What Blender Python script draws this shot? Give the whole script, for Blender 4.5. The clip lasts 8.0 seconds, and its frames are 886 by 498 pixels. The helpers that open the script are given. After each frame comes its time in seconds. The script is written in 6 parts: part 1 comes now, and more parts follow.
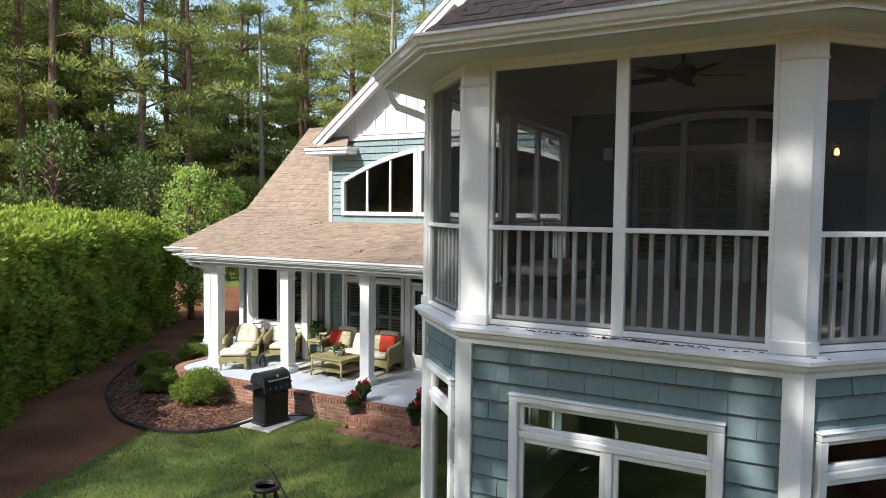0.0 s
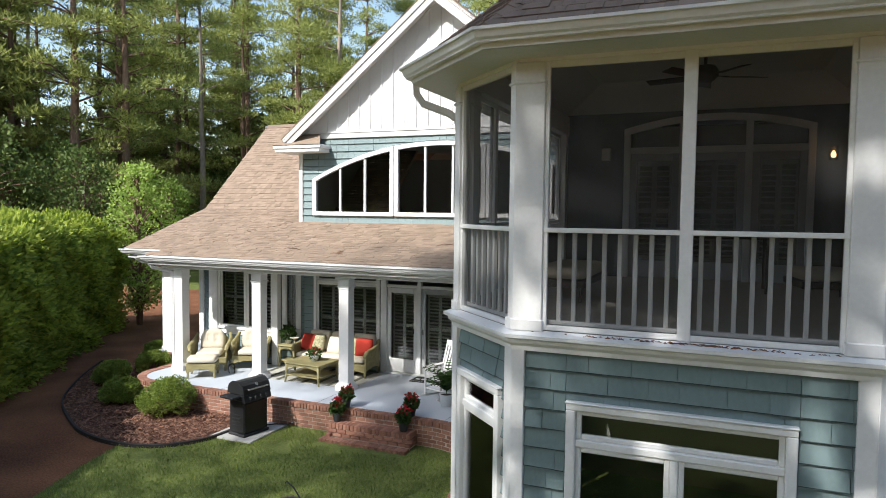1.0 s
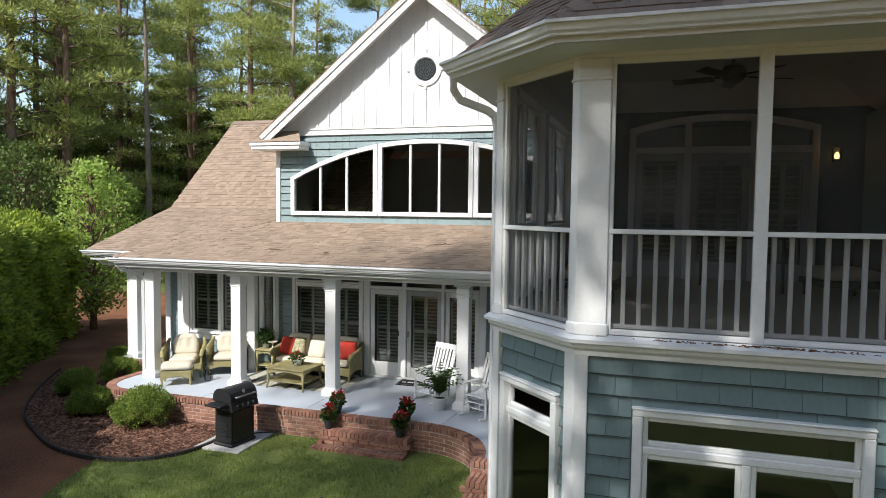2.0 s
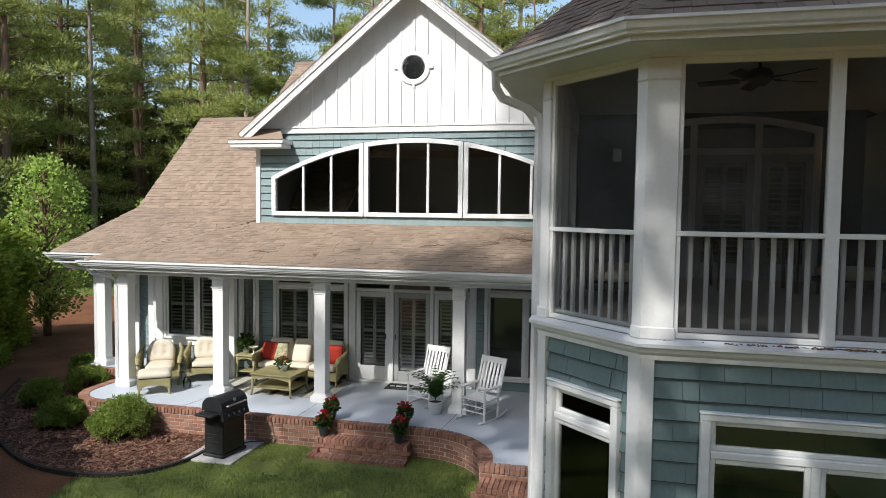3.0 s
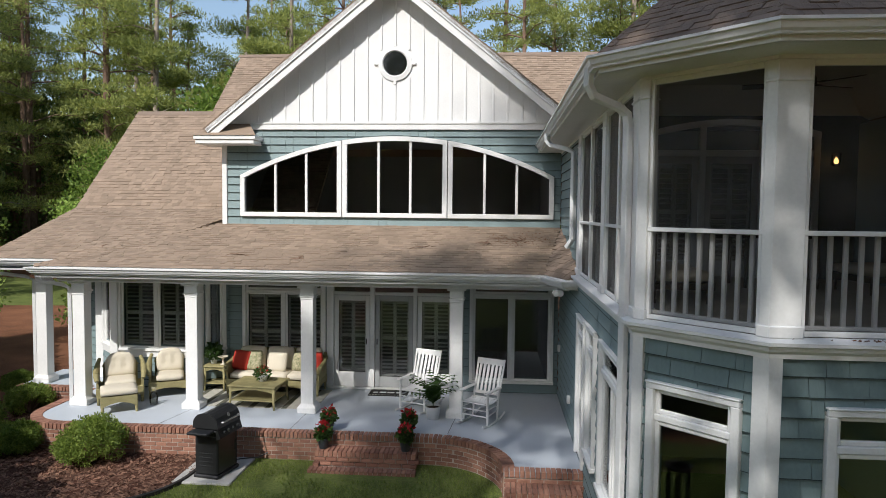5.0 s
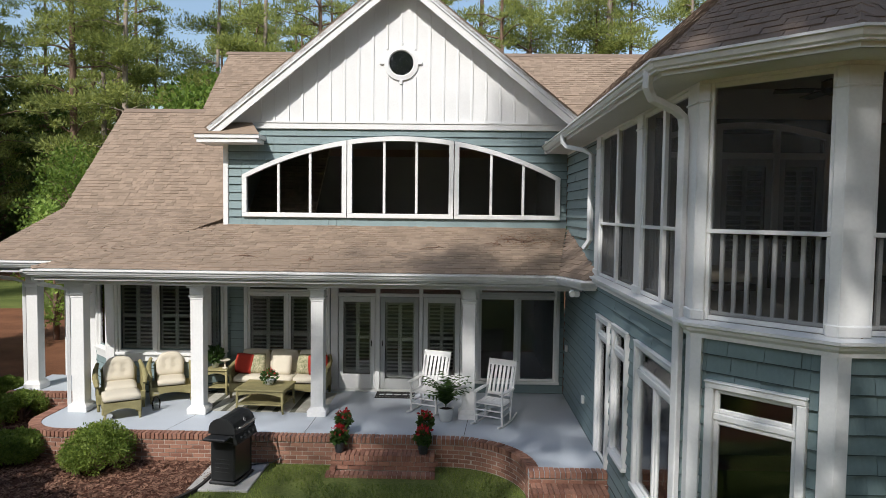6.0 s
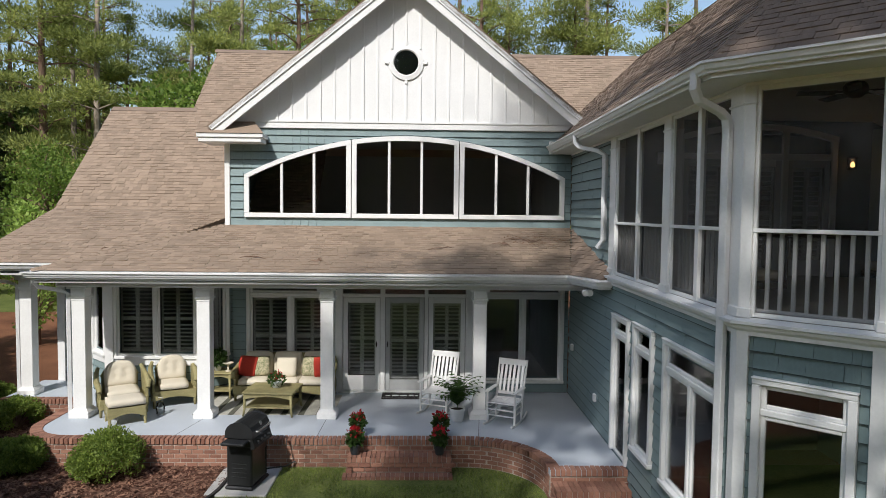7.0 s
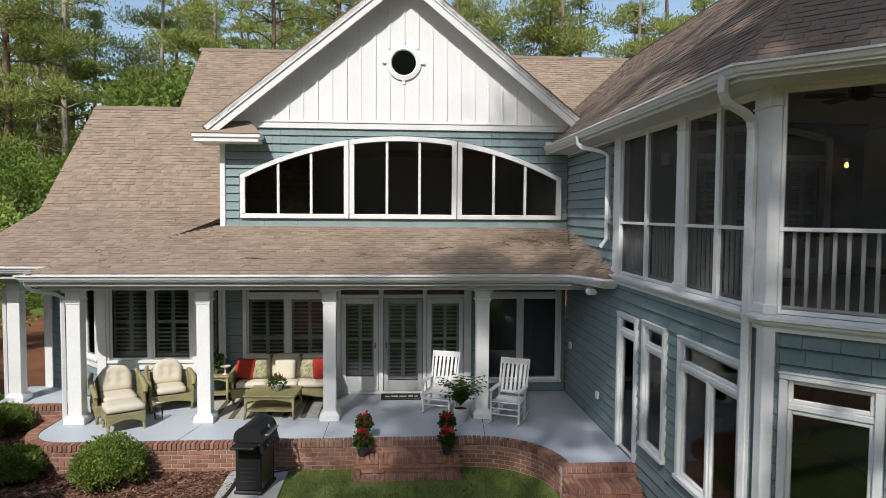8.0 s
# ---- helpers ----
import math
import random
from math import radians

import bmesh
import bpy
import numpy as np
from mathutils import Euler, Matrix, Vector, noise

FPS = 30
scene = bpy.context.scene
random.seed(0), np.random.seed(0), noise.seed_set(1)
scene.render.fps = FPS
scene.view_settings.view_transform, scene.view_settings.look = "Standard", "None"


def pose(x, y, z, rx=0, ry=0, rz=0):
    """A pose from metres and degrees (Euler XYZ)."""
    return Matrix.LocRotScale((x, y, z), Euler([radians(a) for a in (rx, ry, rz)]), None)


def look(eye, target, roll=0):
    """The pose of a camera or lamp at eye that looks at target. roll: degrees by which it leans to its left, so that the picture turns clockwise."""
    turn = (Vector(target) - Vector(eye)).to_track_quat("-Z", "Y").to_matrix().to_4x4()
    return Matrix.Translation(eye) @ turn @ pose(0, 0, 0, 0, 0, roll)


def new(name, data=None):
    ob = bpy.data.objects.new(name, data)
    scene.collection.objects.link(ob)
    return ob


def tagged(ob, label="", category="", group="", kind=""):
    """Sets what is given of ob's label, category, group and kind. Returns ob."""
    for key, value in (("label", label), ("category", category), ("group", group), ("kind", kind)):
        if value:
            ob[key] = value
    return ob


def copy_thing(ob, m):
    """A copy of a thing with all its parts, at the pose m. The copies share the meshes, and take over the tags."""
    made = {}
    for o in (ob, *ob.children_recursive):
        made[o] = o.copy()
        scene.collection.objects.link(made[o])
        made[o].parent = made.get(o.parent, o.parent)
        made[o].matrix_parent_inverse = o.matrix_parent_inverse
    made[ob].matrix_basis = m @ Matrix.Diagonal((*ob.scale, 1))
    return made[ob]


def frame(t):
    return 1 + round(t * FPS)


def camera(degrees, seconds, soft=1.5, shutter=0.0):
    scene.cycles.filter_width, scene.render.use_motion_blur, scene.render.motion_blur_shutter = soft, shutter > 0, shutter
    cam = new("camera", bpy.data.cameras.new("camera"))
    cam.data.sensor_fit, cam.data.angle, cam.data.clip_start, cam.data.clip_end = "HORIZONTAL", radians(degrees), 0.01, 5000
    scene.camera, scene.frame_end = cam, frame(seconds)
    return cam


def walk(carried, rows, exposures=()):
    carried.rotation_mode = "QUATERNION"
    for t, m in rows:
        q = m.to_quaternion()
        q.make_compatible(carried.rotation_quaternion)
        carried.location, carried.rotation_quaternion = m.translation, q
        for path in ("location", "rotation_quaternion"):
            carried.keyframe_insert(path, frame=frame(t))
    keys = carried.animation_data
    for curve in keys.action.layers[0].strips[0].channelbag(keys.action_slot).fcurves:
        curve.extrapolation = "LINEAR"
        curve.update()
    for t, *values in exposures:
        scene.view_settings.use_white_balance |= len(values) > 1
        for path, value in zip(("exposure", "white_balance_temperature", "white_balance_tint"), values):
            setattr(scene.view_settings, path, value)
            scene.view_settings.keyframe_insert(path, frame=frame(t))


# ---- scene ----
cam = camera(66.7, 8.0, soft=0.9)
PATH = [
    (0, (7.159, -14.331, 3.932), (6.222, -12.567, 3.82), 0.6),
    (0.5, (6.652, -14.424, 3.942), (5.799, -12.619, 3.828), 0.5),
    (1, (6.142, -14.508, 3.947), (5.376, -12.664, 3.834), 0.6),
    (1.5, (5.64, -14.557, 3.948), (4.953, -12.682, 3.834), 0.6),
    (3, (4.149, -14.645, 3.955), (3.693, -12.701, 3.842), 0.7),
    (3.5, (3.679, -14.643, 3.95), (3.299, -12.683, 3.837), 0.6),
    (4, (3.178, -14.666, 3.946), (2.878, -12.691, 3.835), 0.7),
    (4.5, (2.711, -14.638, 3.935), (2.487, -12.654, 3.825), 0.6),
    (6, (1.286, -14.632, 3.94), (1.239, -12.635, 3.832), 0.7),
    (6.5, (0.863, -14.628, 3.939), (0.864, -12.631, 3.831), 0.6),
    (7, (0.469, -14.617, 3.934), (0.518, -12.621, 3.827), 0.6),
    (7.5, (0.122, -14.609, 3.932), (0.218, -12.614, 3.825), 0.5),
    (8, (-0.202, -14.601, 3.932), (-0.056, -12.609, 3.826), 0.4),
]
walk(cam, [(t, look(eye, target, roll)) for t, eye, target, roll in PATH],
     exposures=[(0, 0.58), (1.5, 0.44), (3, 0.18), (4.5, -0.05), (6, -0.14), (8, -0.17)])

# ---- light ----
SUN_TO = Vector((-0.37, -1.0, 0.95)).normalized()
world = bpy.data.worlds.new("sky")
scene.world = world
world.use_nodes = True
wn = world.node_tree.nodes
sky = wn.new("ShaderNodeTexSky")
sky.sky_type, sky.sun_disc = "NISHITA", False
sky.sun_elevation = math.asin(SUN_TO.z)
sky.sun_rotation = math.atan2(SUN_TO.x, SUN_TO.y) % (2 * math.pi)
sky.air_density, sky.dust_density = 1.2, 1.5
world.node_tree.links.new(sky.outputs[0], wn["Background"].inputs[0])
wn["Background"].inputs[1].default_value = 0.17
sun = new("sun", bpy.data.lights.new("sun", "SUN"))
sun.data.energy, sun.data.angle, sun.data.color = 4.8, radians(0.6), (1.0, 0.97, 0.93)
sun.matrix_world = look(SUN_TO * 60, (0, 0, 0))


# ---- materials ----
def mat(name, col, rough=0.7, metal=0.0, var=0.25, scale=6.0, fine=60.0, bump=0.15, col2=None, dist=0.01, per_object=0.0, island=0.0, spec=0.4,
        stretch=(1, 1, 1), sheen=0.0):
    """A surface with broad stains, fine grain and relief; per_object / island: brightness steps between pieces."""
    m = bpy.data.materials.new(name)
    m.use_nodes = True
    n, l = m.node_tree.nodes, m.node_tree.links
    b = n["Principled BSDF"]
    b.inputs["Roughness"].default_value, b.inputs["Metallic"].default_value = rough, metal
    b.inputs["Specular IOR Level"].default_value = spec
    tc = n.new("ShaderNodeTexCoord")
    mp = n.new("ShaderNodeMapping")
    mp.inputs["Scale"].default_value = stretch
    l.new(tc.outputs["Object"], mp.inputs[0])
    big, small = n.new("ShaderNodeTexNoise"), n.new("ShaderNodeTexNoise")
    for t, s, d in ((big, scale, 3.0), (small, fine, 4.0)):
        t.inputs["Scale"].default_value, t.inputs["Detail"].default_value = s, d
        l.new(mp.outputs[0], t.inputs["Vector"])
    add = n.new("ShaderNodeMath")
    add.operation = "ADD"
    l.new(big.outputs[0], add.inputs[0]), l.new(small.outputs[0], add.inputs[1])
    last = add.outputs[0]
    lo, hi = 0.62, 1.38
    for amount, kind in ((per_object, "ShaderNodeObjectInfo"), (island, "ShaderNodeNewGeometry")):
        if amount:
            info = n.new(kind)
            mul = n.new("ShaderNodeMath")
            mul.operation = "MULTIPLY_ADD"
            mul.inputs[1].default_value = amount
            l.new(info.outputs["Random" if per_object and kind.endswith("Info") else "Random Per Island"], mul.inputs[0])
            l.new(last, mul.inputs[2])
            last, lo, hi = mul.outputs[0], lo, hi + amount
    ramp = n.new("ShaderNodeMapRange")
    ramp.inputs["From Min"].default_value, ramp.inputs["From Max"].default_value = lo, hi
    l.new(last, ramp.inputs["Value"])
    mix = n.new("ShaderNodeMix")
    mix.data_type = "RGBA"
    c2 = col2 or tuple(min(1.0, c * (1 + var)) for c in col)
    c1 = col if col2 else tuple(c * (1 - var) for c in col)
    mix.inputs["A"].default_value, mix.inputs["B"].default_value = (*c1, 1), (*c2, 1)
    l.new(ramp.outputs[0], mix.inputs["Factor"])
    l.new(mix.outputs["Result"], b.inputs["Base Color"])
    if bump:
        bp = n.new("ShaderNodeBump")
        bp.inputs["Strength"].default_value, bp.inputs["Distance"].default_value = bump, dist
        l.new(add.outputs[0], bp.inputs["Height"])
        l.new(bp.outputs[0], b.inputs["Normal"])
    return m


def leaf_mat(name, col, col2, trans=0.35):
    m = mat(name, col, 0.55, var=0.3, scale=0.6, fine=3.0, bump=0, col2=col2, island=0.9, spec=0.3)
    n, l = m.node_tree.nodes, m.node_tree.links
    b = n["Principled BSDF"]
    t = n.new("ShaderNodeBsdfTranslucent")
    mix = n.new("ShaderNodeMixShader")
    mix.inputs[0].default_value = trans
    l.new(b.inputs["Base Color"].links[0].from_socket, t.inputs[0])
    l.new(b.outputs[0], mix.inputs[1]), l.new(t.outputs[0], mix.inputs[2])
    l.new(mix.outputs[0], n["Material Output"].inputs[0])
    return m


def glass_mat(name, tint, tilt=0.0):
    m = bpy.data.materials.new(name)
    m.use_nodes = True
    n, l = m.node_tree.nodes, m.node_tree.links
    n.remove(n["Principled BSDF"])
    tr, gl, mx, fr = (n.new("ShaderNode" + k) for k in ("BsdfTransparent", "BsdfGlossy", "MixShader", "Fresnel"))
    tr.inputs[0].default_value = (*tint, 1)
    gl.inputs["Roughness"].default_value = 0.01
    fr.inputs[0].default_value = 1.52
    ns = n.new("ShaderNodeTexNoise")
    ns.inputs["Scale"].default_value = 1.1
    bp = n.new("ShaderNodeBump")
    bp.inputs["Strength"].default_value, bp.inputs["Distance"].default_value = 0.06, 0.05
    l.new(ns.outputs[0], bp.inputs["Height"])
    l.new(bp.outputs[0], gl.inputs["Normal"])
    l.new(fr.outputs[0], mx.inputs[0]), l.new(tr.outputs[0], mx.inputs[1]), l.new(gl.outputs[0], mx.inputs[2])
    l.new(mx.outputs[0], n["Material Output"].inputs[0])
    return m


def screen_mat(name, see):
    m = bpy.data.materials.new(name)
    m.use_nodes = True
    n, l = m.node_tree.nodes, m.node_tree.links
    b = n["Principled BSDF"]
    b.inputs["Roughness"].default_value = 0.6
    b.inputs["Base Color"].default_value = (0.032, 0.032, 0.032, 1)
    ns = n.new("ShaderNodeTexNoise")
    ns.inputs["Scale"].default_value, ns.inputs["Detail"].default_value = 2.0, 2.0
    mr = n.new("ShaderNodeMapRange")
    mr.inputs["To Min"].default_value, mr.inputs["To Max"].default_value = 1 - see - 0.06, 1 - see + 0.06
    tr, mx = n.new("ShaderNodeBsdfTransparent"), n.new("ShaderNodeMixShader")
    l.new(ns.outputs[0], mr.inputs["Value"]), l.new(mr.outputs[0], mx.inputs[0])
    l.new(tr.outputs[0], mx.inputs[1]), l.new(b.outputs[0], mx.inputs[2])
    l.new(mx.outputs[0], n["Material Output"].inputs[0])
    return m


WHITE = mat("white_paint", (0.74, 0.74, 0.73), 0.45, var=0.06, scale=2.5, fine=30, bump=0.05)
WHITE_WALL = mat("white_board", (0.74, 0.74, 0.735), 0.55, var=0.05, scale=1.5, fine=40, bump=0.06)
GUTTER = mat("gutter_paint", (0.70, 0.70, 0.70), 0.35, var=0.08, scale=1.2, fine=20, bump=0.03)
SOFFIT = mat("soffit_paint", (0.66, 0.65, 0.63), 0.6, var=0.08, scale=2, fine=30, bump=0.05)
TEAL = mat("teal_lap_siding", (0.195, 0.262, 0.268), 0.6, var=0.13, scale=1.6, fine=50, bump=0.12, per_object=0.25, stretch=(0.6, 1, 3))
# same paint as the lap siding, darkened for tree shade on the wing
TEAL_SHAKE_SHADED = mat("teal_shake_siding", (0.150, 0.210, 0.214), 0.65, var=0.16, scale=3, fine=70, bump=0.2, per_object=0.4, stretch=(3, 1, 0.6))
# near-black teal that draws the shadow line under each board
EDGE_SHADE = mat("weathered_board_edge", (0.035, 0.05, 0.052), 0.9, var=0.4, scale=3, fine=40, bump=0.1)
# the teal again, with the dimness of the interiors put into its colour
TEAL_SHADED = mat("dark_teal_paint", (0.028, 0.044, 0.050), 0.6, var=0.15, scale=2, fine=40, bump=0.05)
ROOF = mat("tan_roof_shingle", (0.268, 0.202, 0.150), 0.9, var=0.30, scale=0.7, fine=130, bump=0.5, dist=0.004, island=0.75, spec=0.2)
ROOF_DARK = mat("weathered_roof_shingle", (0.215, 0.162, 0.125), 0.9, var=0.45, scale=0.9, fine=130, bump=0.5, dist=0.004, island=0.75, spec=0.2)
BRICK = mat("red_brick", (0.145, 0.060, 0.042), 0.85, var=0.3, scale=9, fine=90, bump=0.4, dist=0.004, per_object=0.9, col2=(0.39, 0.205, 0.14))
MORTAR = mat("mortar", (0.42, 0.36, 0.31), 0.95, var=0.2, scale=8, fine=120, bump=0.4)
PORCH = mat("blue_grey_porch_paint", (0.46, 0.50, 0.55), 0.5, var=0.07, scale=1.3, fine=35, bump=0.08)
CONCRETE = mat("concrete", (0.42, 0.41, 0.39), 0.9, var=0.15, scale=3, fine=80, bump=0.3)
GRASS_FLOOR = mat("lawn_soil", (0.060, 0.085, 0.024), 0.95, scale=0.9, fine=22, bump=0.6, dist=0.03, col2=(0.175, 0.20, 0.06), spec=0.1)
BLADE = leaf_mat("grass_blade", (0.070, 0.130, 0.025), (0.29, 0.34, 0.075), 0.42)
STRAW = mat("pine_straw_ground", (0.085, 0.038, 0.023), 0.95, scale=0.8, fine=26, bump=0.8, dist=0.03, col2=(0.27, 0.125, 0.066), spec=0.1)
MULCH = mat("red_brown_mulch", (0.045, 0.021, 0.015), 0.95, scale=4, fine=38, bump=0.9, dist=0.03, col2=(0.13, 0.06, 0.04), island=0.5, spec=0.1)
CHIP = mat("bark_chips", (0.030, 0.014, 0.010), 0.9, scale=4, fine=60, bump=0.3, col2=(0.31, 0.17, 0.115), island=1.3, spec=0.2)
EDGING = mat("black_edging", (0.03, 0.026, 0.024), 0.8, var=0.3, scale=5, bump=0.2)
GLASS = glass_mat("window_glass", (0.86, 0.88, 0.87))
SCREEN = screen_mat("insect_screen", 0.60)
SCREEN_SIDE = screen_mat("insect_screen_fine", 0.36)
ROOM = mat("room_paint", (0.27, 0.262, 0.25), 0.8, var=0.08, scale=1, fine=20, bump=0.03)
CEIL = mat("ceiling_paint", (0.50, 0.50, 0.49), 0.7, var=0.05, scale=1, fine=20, bump=0.03)
CEIL_UP = mat("grey_ceiling_paint", (0.62, 0.61, 0.58), 0.7, var=0.05, scale=1, fine=20, bump=0.03)
DECK = mat("screened_porch_floor", (0.36, 0.33, 0.28), 0.6, var=0.12, scale=2, fine=40, bump=0.1)
SHUTTER = mat("shutter_paint", (0.66, 0.65, 0.62), 0.5, var=0.06, scale=2, fine=20, bump=0.03)
DOOR_GREY = mat("door_paint", (0.42, 0.43, 0.43), 0.45, var=0.06, scale=2, fine=20, bump=0.03)
BARK = mat("pine_bark", (0.11, 0.07, 0.05), 0.95, scale=2, fine=14, bump=0.9, dist=0.05, col2=(0.30, 0.20, 0.15), stretch=(1, 1, 0.25), spec=0.1)
BARK_PALE = mat("pale_pine_bark", (0.20, 0.16, 0.13), 0.95, scale=2, fine=14, bump=0.9, dist=0.05, col2=(0.42, 0.35, 0.29), stretch=(1, 1, 0.25), spec=0.1)
PINE = leaf_mat("pine_needles", (0.080, 0.130, 0.045), (0.52, 0.55, 0.15), 0.42)
BROAD = leaf_mat("broad_leaves", (0.06, 0.13, 0.024), (0.26, 0.36, 0.065), 0.45)
# darker copy of the broad leaves, the woods' shade in its colours
SHADED_LEAF = leaf_mat("shaded_wood_leaves", (0.042, 0.085, 0.026), (0.19, 0.26, 0.065), 0.35)
LIGHT_LEAF = leaf_mat("young_leaves", (0.20, 0.34, 0.06), (0.52, 0.64, 0.17), 0.5)
HEDGE = leaf_mat("hedge_leaves", (0.055, 0.130, 0.028), (0.60, 0.68, 0.11), 0.62)
SHRUB = leaf_mat("boxwood_leaves", (0.060, 0.120, 0.020), (0.34, 0.42, 0.085), 0.42)
# near-black green that stands in for shade deep inside foliage
DEEP_SHADE = mat("deep_wood_shade", (0.018, 0.028, 0.012), 1.0, scale=0.15, fine=1.5, bump=0, col2=(0.05, 0.075, 0.025), spec=0.0)


# ---- building helpers ----
class MB:
    """Collects vertices and faces of one mesh."""

    def __init__(self):
        self.v, self.f = [], []

    def add(self, verts, faces, m=None):
        k = len(self.v)
        self.v += [tuple(m @ Vector(p)) if m else tuple(p) for p in verts]
        self.f += [tuple(i + k for i in f) for f in faces]
        return self

    def box(self, x0, x1, y0, y1, z0, z1, m=None):
        return self.add([(x0, y0, z0), (x1, y0, z0), (x1, y1, z0), (x0, y1, z0), (x0, y0, z1), (x1, y0, z1), (x1, y1, z1), (x0, y1, z1)],
                        [(3, 2, 1, 0), (4, 5, 6, 7), (0, 1, 5, 4), (1, 2, 6, 5), (2, 3, 7, 6), (3, 0, 4, 7)], m)

    def cbox(self, x0, x1, y0, y1, z0, z1, m=None, c=0.008):
        """A box with bevelled edges."""
        c = min(c, (x1 - x0) * 0.45, (y1 - y0) * 0.45, (z1 - z0) * 0.45)
        lo, hi, k = (x0, y0, z0), (x1, y1, z1), {}
        vs, fs = [], []
        for sx in (0, 1):
            for sy in (0, 1):
                for sz in (0, 1):
                    s = (sx, sy, sz)
                    for a in range(3):
                        p = [(hi[i] if s[i] else lo[i]) if i == a else (hi[i] - c if s[i] else lo[i] + c) for i in range(3)]
                        k[s, a] = len(vs)
                        vs.append(p)
        def flip(s, *axes):
            return tuple(1 - s[i] if i in axes else s[i] for i in range(3))
        for a in range(3):
            b, d = (a + 1) % 3, (a + 2) % 3
            for side in (0, 1):
                s = [0, 0, 0]
                s[a] = side
                s = tuple(s)
                q = [k[s, a], k[flip(s, b), a], k[flip(s, b, d), a], k[flip(s, d), a]]
                fs.append(q if side else q[::-1])
            for e0 in (0, 1):
                for e1 in (0, 1):
                    s = [0, 0, 0]
                    s[b], s[d] = e0, e1
                    s = tuple(s)
                    t = flip(s, a)
                    q = [k[s, b], k[t, b], k[t, d], k[s, d]]
                    fs.append(q if e0 == e1 else q[::-1])
        for s in [(x, y, z) for x in (0, 1) for y in (0, 1) for z in (0, 1)]:
            q = [k[s, 0], k[s, 1], k[s, 2]]
            fs.append(q if sum(s) % 2 else q[::-1])
        return self.add(vs, fs, m)

    def prism(self, poly, z0, z1, m=None):
        n = len(poly)
        return self.add([(*p, z0) for p in poly] + [(*p, z1) for p in poly],
                        [tuple(range(n))[::-1], tuple(range(n, 2 * n))] + [(i, (i + 1) % n, n + (i + 1) % n, n + i) for i in range(n)], m)

    def tube(self, pts, radii, sides=8, m=None, cap=True):
        """A round bar along points."""
        pts = [Vector(p) for p in pts]
        radii = radii if isinstance(radii, (list, tuple)) else [radii] * len(pts)
        vs, fs = [], []
        for i, p in enumerate(pts):
            d = (pts[min(i + 1, len(pts) - 1)] - pts[max(i - 1, 0)]).normalized()
            u = d.cross(Vector((0, 0, 1)) if abs(d.z) < 0.9 else Vector((1, 0, 0))).normalized()
            w = d.cross(u)
            vs += [p + radii[i] * (math.cos(a) * u + math.sin(a) * w) for a in (2 * math.pi * j / sides for j in range(sides))]
        for i in range(len(pts) - 1):
            fs += [(i * sides + j, i * sides + (j + 1) % sides, (i + 1) * sides + (j + 1) % sides, (i + 1) * sides + j) for j in range(sides)]
        if cap:
            fs += [tuple(range(sides))[::-1], tuple(range((len(pts) - 1) * sides, len(pts) * sides))]
        return self.add(vs, fs, m)

    def lathe(self, profile, sides=20, m=None):
        """Turned shape from (radius, z) pairs."""
        vs = [(r * math.cos(2 * math.pi * j / sides), r * math.sin(2 * math.pi * j / sides), z) for r, z in profile for j in range(sides)]
        fs = [(i * sides + j, i * sides + (j + 1) % sides, (i + 1) * sides + (j + 1) % sides, (i + 1) * sides + j)
              for i in range(len(profile) - 1) for j in range(sides)]
        fs += [tuple(range(sides))[::-1], tuple(range((len(profile) - 1) * sides, len(profile) * sides))]
        return self.add(vs, fs, m)

    def mesh(self, name, material, smooth=False):
        me = bpy.data.meshes.new(name)
        me.from_pydata(self.v, [], self.f)
        me.materials.append(material)
        if smooth:
            me.shade_smooth()
        me.update()
        return me


def part(name, b, material, parent=None, label="", m=None, smooth=False, kind=""):
    """One mesh object, under a thing or a part."""
    ob = new(name, b.mesh(name, material, smooth) if isinstance(b, MB) else b)
    ob.parent = parent
    if m is not None:
        ob.matrix_basis = m
    return tagged(ob, label, kind=kind)


def thing(name, label, category, m=None, group="", kind=""):
    ob = new(name)
    ob.empty_display_size = 0.1
    if m is not None:
        ob.matrix_basis = m
    return tagged(ob, label, category, group, kind)


def face(x, y, turn):
    """A wall's own axes: x along it, -y out of it, z up."""
    return pose(x, y, 0, 0, 0, turn)


def cells(u0, u1, z0, z1, holes):
    """The rectangles of a wall round its openings (u0, u1, z0, z1)."""
    us = sorted({u0, u1, *[min(max(h[i], u0), u1) for h in holes for i in (0, 1)]})
    out = []
    for a, b in zip(us, us[1:]):
        mid, z = (a + b) / 2, z0
        for h in sorted([h for h in holes if h[0] < mid < h[1]], key=lambda h: h[2]):
            if h[2] > z:
                out.append((a, b, z, h[2]))
            z = max(z, h[3])
        if z1 > z:
            out.append((a, b, z, z1))
    return out


def wall(name, fm, u0, u1, z0, z1, holes, material, label, thick=0.16):
    b = MB()
    for a, c, e, f in cells(u0, u1, z0, z1, holes):
        b.box(a, c, 0.02, thick, e, f)
    ob = part(name, b, material, m=fm)
    return tagged(ob, label, "wall", kind="structure")


WEDGE = {}


